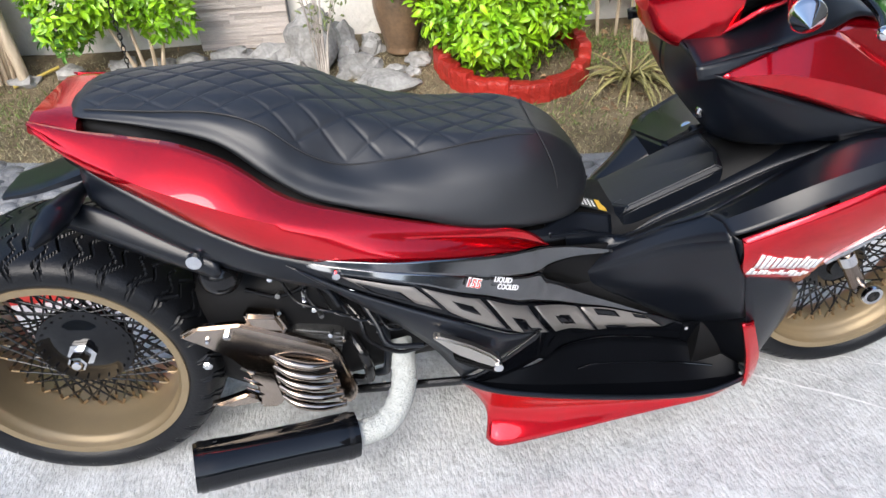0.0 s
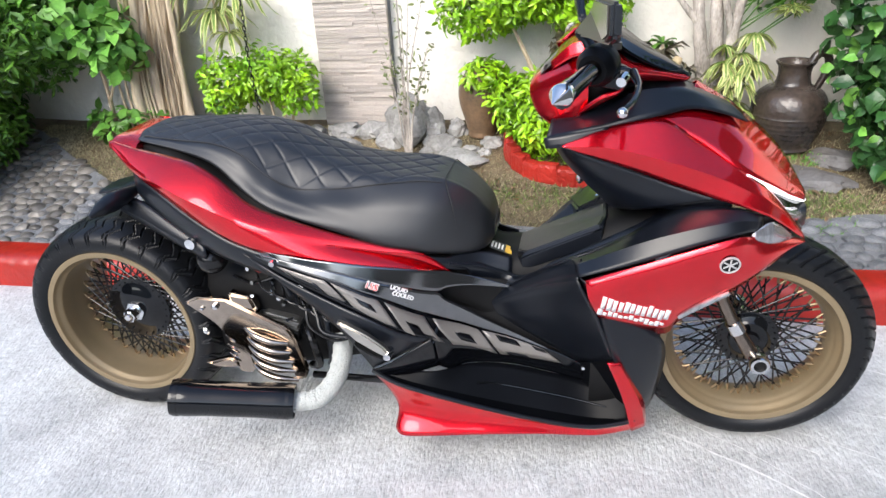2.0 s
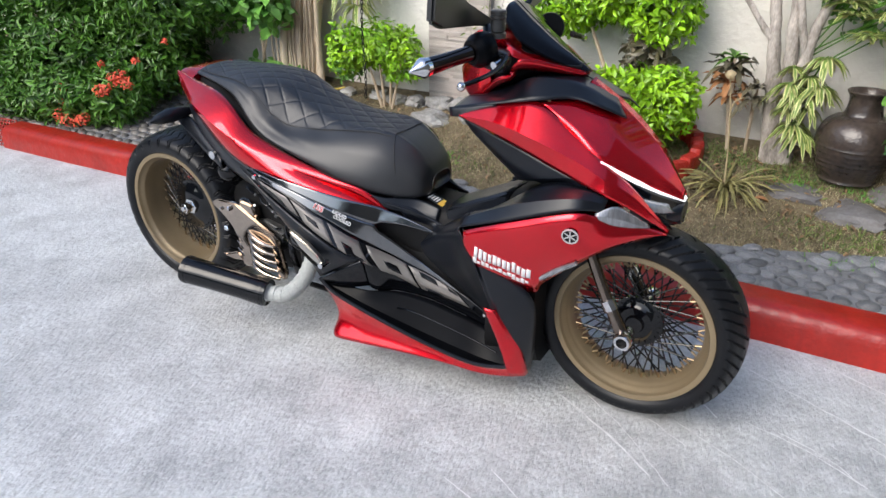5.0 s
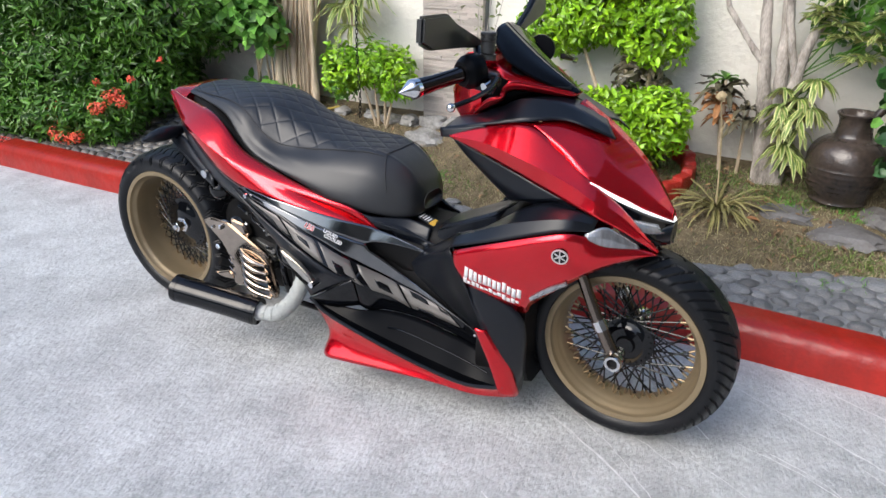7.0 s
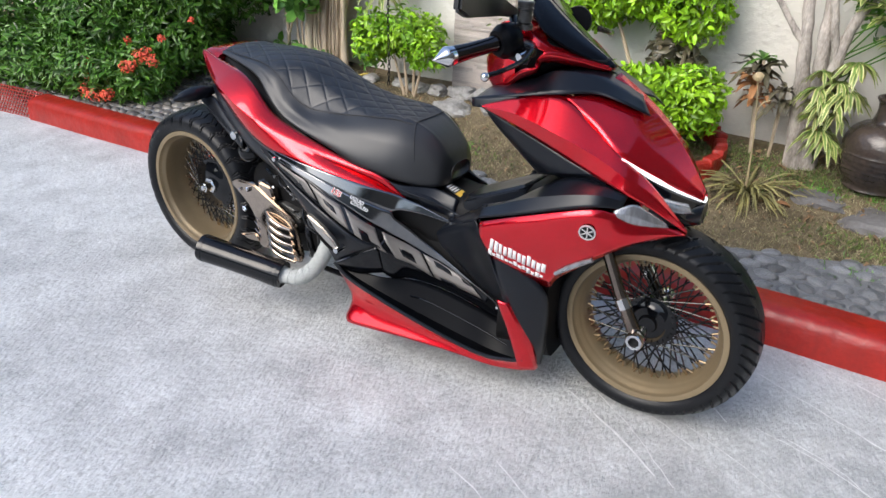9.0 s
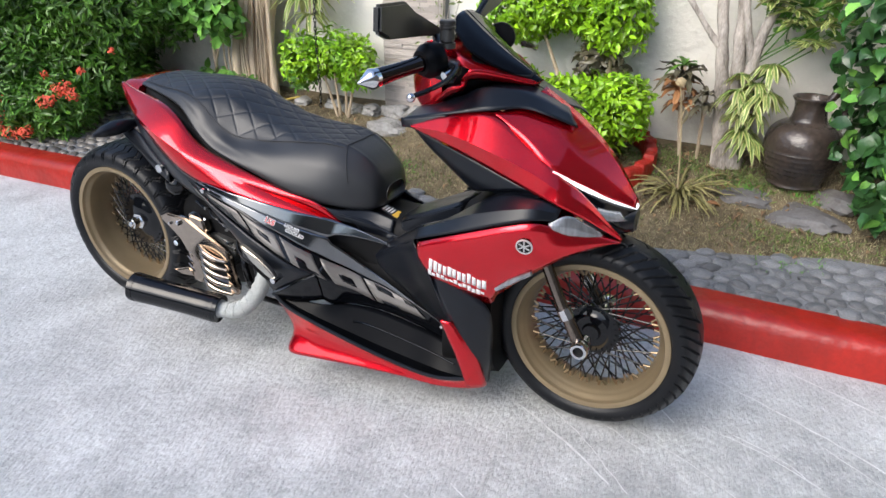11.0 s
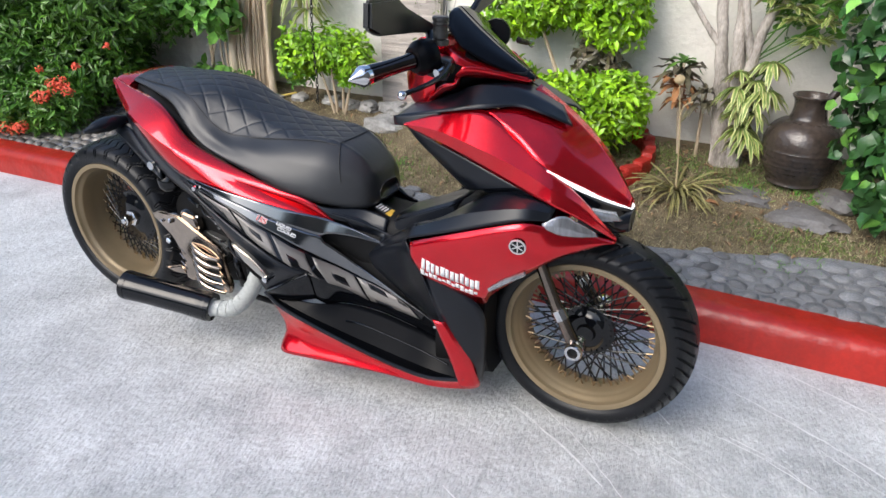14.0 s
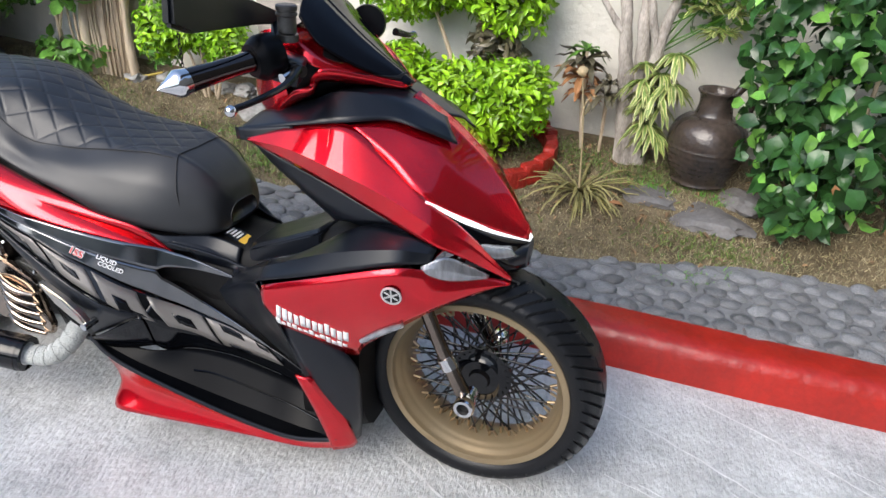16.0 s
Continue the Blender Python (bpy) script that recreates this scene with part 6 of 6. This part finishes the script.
# ---- brick ring round the tall shrub ----
ring = thing("planter_ring", (1.07, 1.38, .2), "low ring of red painted bricks round the shrub", "planter")
bm = block((.084, .05, .085), (0, 0, 0), .014)
me_b = bpy.data.meshes.new("brick")
bm.to_mesh(me_b)
bm.free()
me_b.materials.append(BRICKRED)
rb = random.Random(12)
for i in range(23):
    a = 2 * math.pi * i / 23
    bx_, by_ = 1.10 + .27 * math.cos(a), 1.385 + .235 * math.sin(a)
    ob = new("brick", me_b)
    ob.matrix_basis = pose(bx_, by_, bed_z(bx_, by_) + .03 + rb.uniform(-.006, .006), rb.uniform(-5, 5), rb.uniform(-4, 4), math.degrees(math.atan2(.235 * math.cos(a), -.27 * math.sin(a))))
    attach(ob, ring)

# ---- rocks ----
rr = random.Random(5)
ROCKS = [(.37, 1.47, .34, .10, .08, .12, 1), (.47, 1.50, .30, .06, .06, .09, 6), (.61, 1.30, .215, .14, .09, .045, 2), (.52, 1.40, .25, .08, .06, .05, 13),
         (.19, 1.50, .285, .08, .05, .045, 3), (.05, 1.51, .285, .085, .05, .04, 4), (-.10, 1.50, .28, .07, .05, .035, 5), (-.22, 1.50, .275, .06, .05, .03, 14), (.28, 1.42, .26, .06, .05, .045, 11),
         (.07, 1.38, .235, .12, .08, .05, 12), (.75, 1.42, .26, .05, .04, .03, 7), (.58, 1.52, .29, .05, .04, .05, 15), (-.36, 1.52, .275, .06, .04, .03, 10), (-.55, 1.5, .27, .05, .04, .03, 16), (-.7, 1.46, .26, .05, .04, .03, 17),
         (1.78, 1.30, .205, .11, .08, .03, 8), (1.98, 1.24, .19, .15, .10, .035, 9), (2.12, 1.36, .23, .10, .08, .04, 18), (.66, 1.38, .245, .04, .03, .02, 19), (.72, 1.36, .24, .03, .03, .02, 20), (.58, 1.42, .255, .04, .03, .03, 21)]
for (x, y, z, sx, sy, sz, k) in ROCKS:
    ob = part("rock", stone_geo(k, sx, sy, sz, 3, .5), ROCK_BROWN if x > 1.5 else ROCK, None, m=pose(x, y, z, 0, 0, rr.uniform(-40, 40)), sharp=32)
    tagged(ob, "weathered pale grey garden rock on the bed", "rock", "rocks along the wall")

# ---- red grating past the kerb's end ----
grate = thing("drain_grating", (-2.3, .38, 0), "red painted grating leaning where the kerb ends", "grating")
ga, gb = Vector((-2.62, .335, .0)), Vector((-2.09, .395, .0))
gu, gn = (gb - ga) / 22, Vector((-.02, .085, .125))
for i in range(23):
    a = ga + gu * i
    part("upright_bar", tube([a, a + gn], .0035, 2, 6), KERBRED, grate)
for j in range(9):
    a, b = ga + gn * (j / 8), gb + gn * (j / 8)
    part("cross_bar", tube([a, b], .0035, 2, 6), KERBRED, grate)
# ---- chain, stick, fallen leaf ----
chain = thing("chain", (-.25, 1.3, .4), "dark steel chain hanging beside the small shrub", "chain")
link = tube([(.006 * math.cos(a), 0, .013 * math.sin(a)) for a in np.linspace(0, 2 * math.pi, 13)], .0022, 20, 6, False)
me_l = mesh_of("link", *link, BLACKMETAL)
for i in range(60):
    ob = new("link", me_l)
    ob.matrix_basis = pose(-.255 + .004 * math.sin(i * .3), 1.27, .34 + i * .0205, 0, 0, 90 * (i % 2) + 15)
    attach(ob, chain)
tagged(part("stick", tube([(-.73, 1.42, .262), (-.66, 1.47, .277), (-.60, 1.53, .29)], .006, 12, 8), YELLOWSTICK), "thin yellow bamboo stick lying on the bed", "stick")
rg = np.random.default_rng(3)
tagged(part("fallen_leaf", leaf_mesh(np.array([(1.63, 1.20, bed_z(1.65, 1.2) + .012)]), np.array([(0, -.2, 1.0)]), np.array([.075]), rg, .3, .5, np.array([(1.0, .1, .05)])), DRYLEAF), "dry orange-brown leaf fallen on the lawn", "leaf")

# ---- grass ----
rng = np.random.default_rng(8)
n = 52000
gx_, gu = rng.uniform(-1.6, 3.0, n), rng.uniform(0, 1, n) ** 1.3
pts = []
for x, u in zip(gx_, gu):
    y0 = band_edge(x) - .01
    y = y0 + (1.58 - y0) * u
    pts.append((x, y, bed_z(x, y) - .004))
P = np.array(pts)
A = np.stack([rng.normal(0, .8, n), rng.normal(0, .8, n), np.full(n, .55)], 1)
N = rng.normal(size=(n, 3)) * (1, 1, .3)
g = leaf_mesh(P, N, rng.uniform(.009, .024, n), rng, .13, .25, A)
tagged(part("lawn_grass", g, GRASS), "short dry straw-coloured lawn grass", "grass", kind="stuff")
green = np.array([(x + rng.normal(0, .05), y + rng.normal(0, .03)) for x, y in ((1.95, .87), (2.02, .9), (1.75, 1.33), (.3, 1.05), (2.0, 1.35), (.1, 1.2)) for _ in range(110)])
P = np.array([(x, y, bed_z(x, y) - .004) for x, y in green])
n = len(P)
A = np.stack([rng.normal(0, .6, n), rng.normal(0, .6, n), np.full(n, .8)], 1)
tagged(part("green_grass", leaf_mesh(P, rng.normal(size=(n, 3)), rng.uniform(.02, .04, n), rng, .12, .25, A), MIDGREEN), "tufts of fresh green grass", "grass", kind="stuff")
rng = np.random.default_rng(44)
n = 420
lx = np.concatenate([rng.uniform(-.9, 2.9, n - 180), rng.normal(1.55, .28, 180)])
ly = np.concatenate([rng.uniform(.95, 1.6, n - 180), rng.uniform(1.1, 1.6, 180)])
ly = np.maximum(ly, [band_edge(x) + .01 for x in lx])
P = np.array([(x, y, bed_z(x, y) + .008) for x, y in zip(lx, ly)])
N = rng.normal(size=(n, 3)) * .35 + (0, 0, 1)
tagged(part("leaf_litter", leaf_mesh(P, N, rng.uniform(.018, .042, n), rng, .38, .5), LITTER), "scattered dry brown leaves on the lawn", "leaf litter", kind="stuff")
n = 5200
gx2 = np.concatenate([rng.normal(x, w, n // 8) for x, w in ((1.35, .12), (1.5, .18), (1.75, .12), (2.0, .12), (.25, .16), (-.1, .2), (-.75, .15), (1.0, .2))])
gy2 = np.concatenate([rng.normal(y, w, n // 8) for y, w in ((1.48, .05), (1.42, .08), (1.40, .05), (1.05, .05), (1.02, .05), (1.15, .08), (1.25, .08), (1.05, .05))])
gy2 = np.clip(np.maximum(gy2, [band_edge(x) for x in gx2]), 0, 1.6)
P = np.array([(x, y, bed_z(x, y) - .003) for x, y in zip(gx2, gy2)])
A = np.stack([rng.normal(0, .7, n), rng.normal(0, .7, n), np.full(n, .8)], 1)
tagged(part("weed_patches", leaf_mesh(P, rng.normal(size=(n, 3)), rng.uniform(.014, .034, n), rng, .16, .25, A), WEED), "patches of short green weeds in the lawn", "grass", kind="stuff")
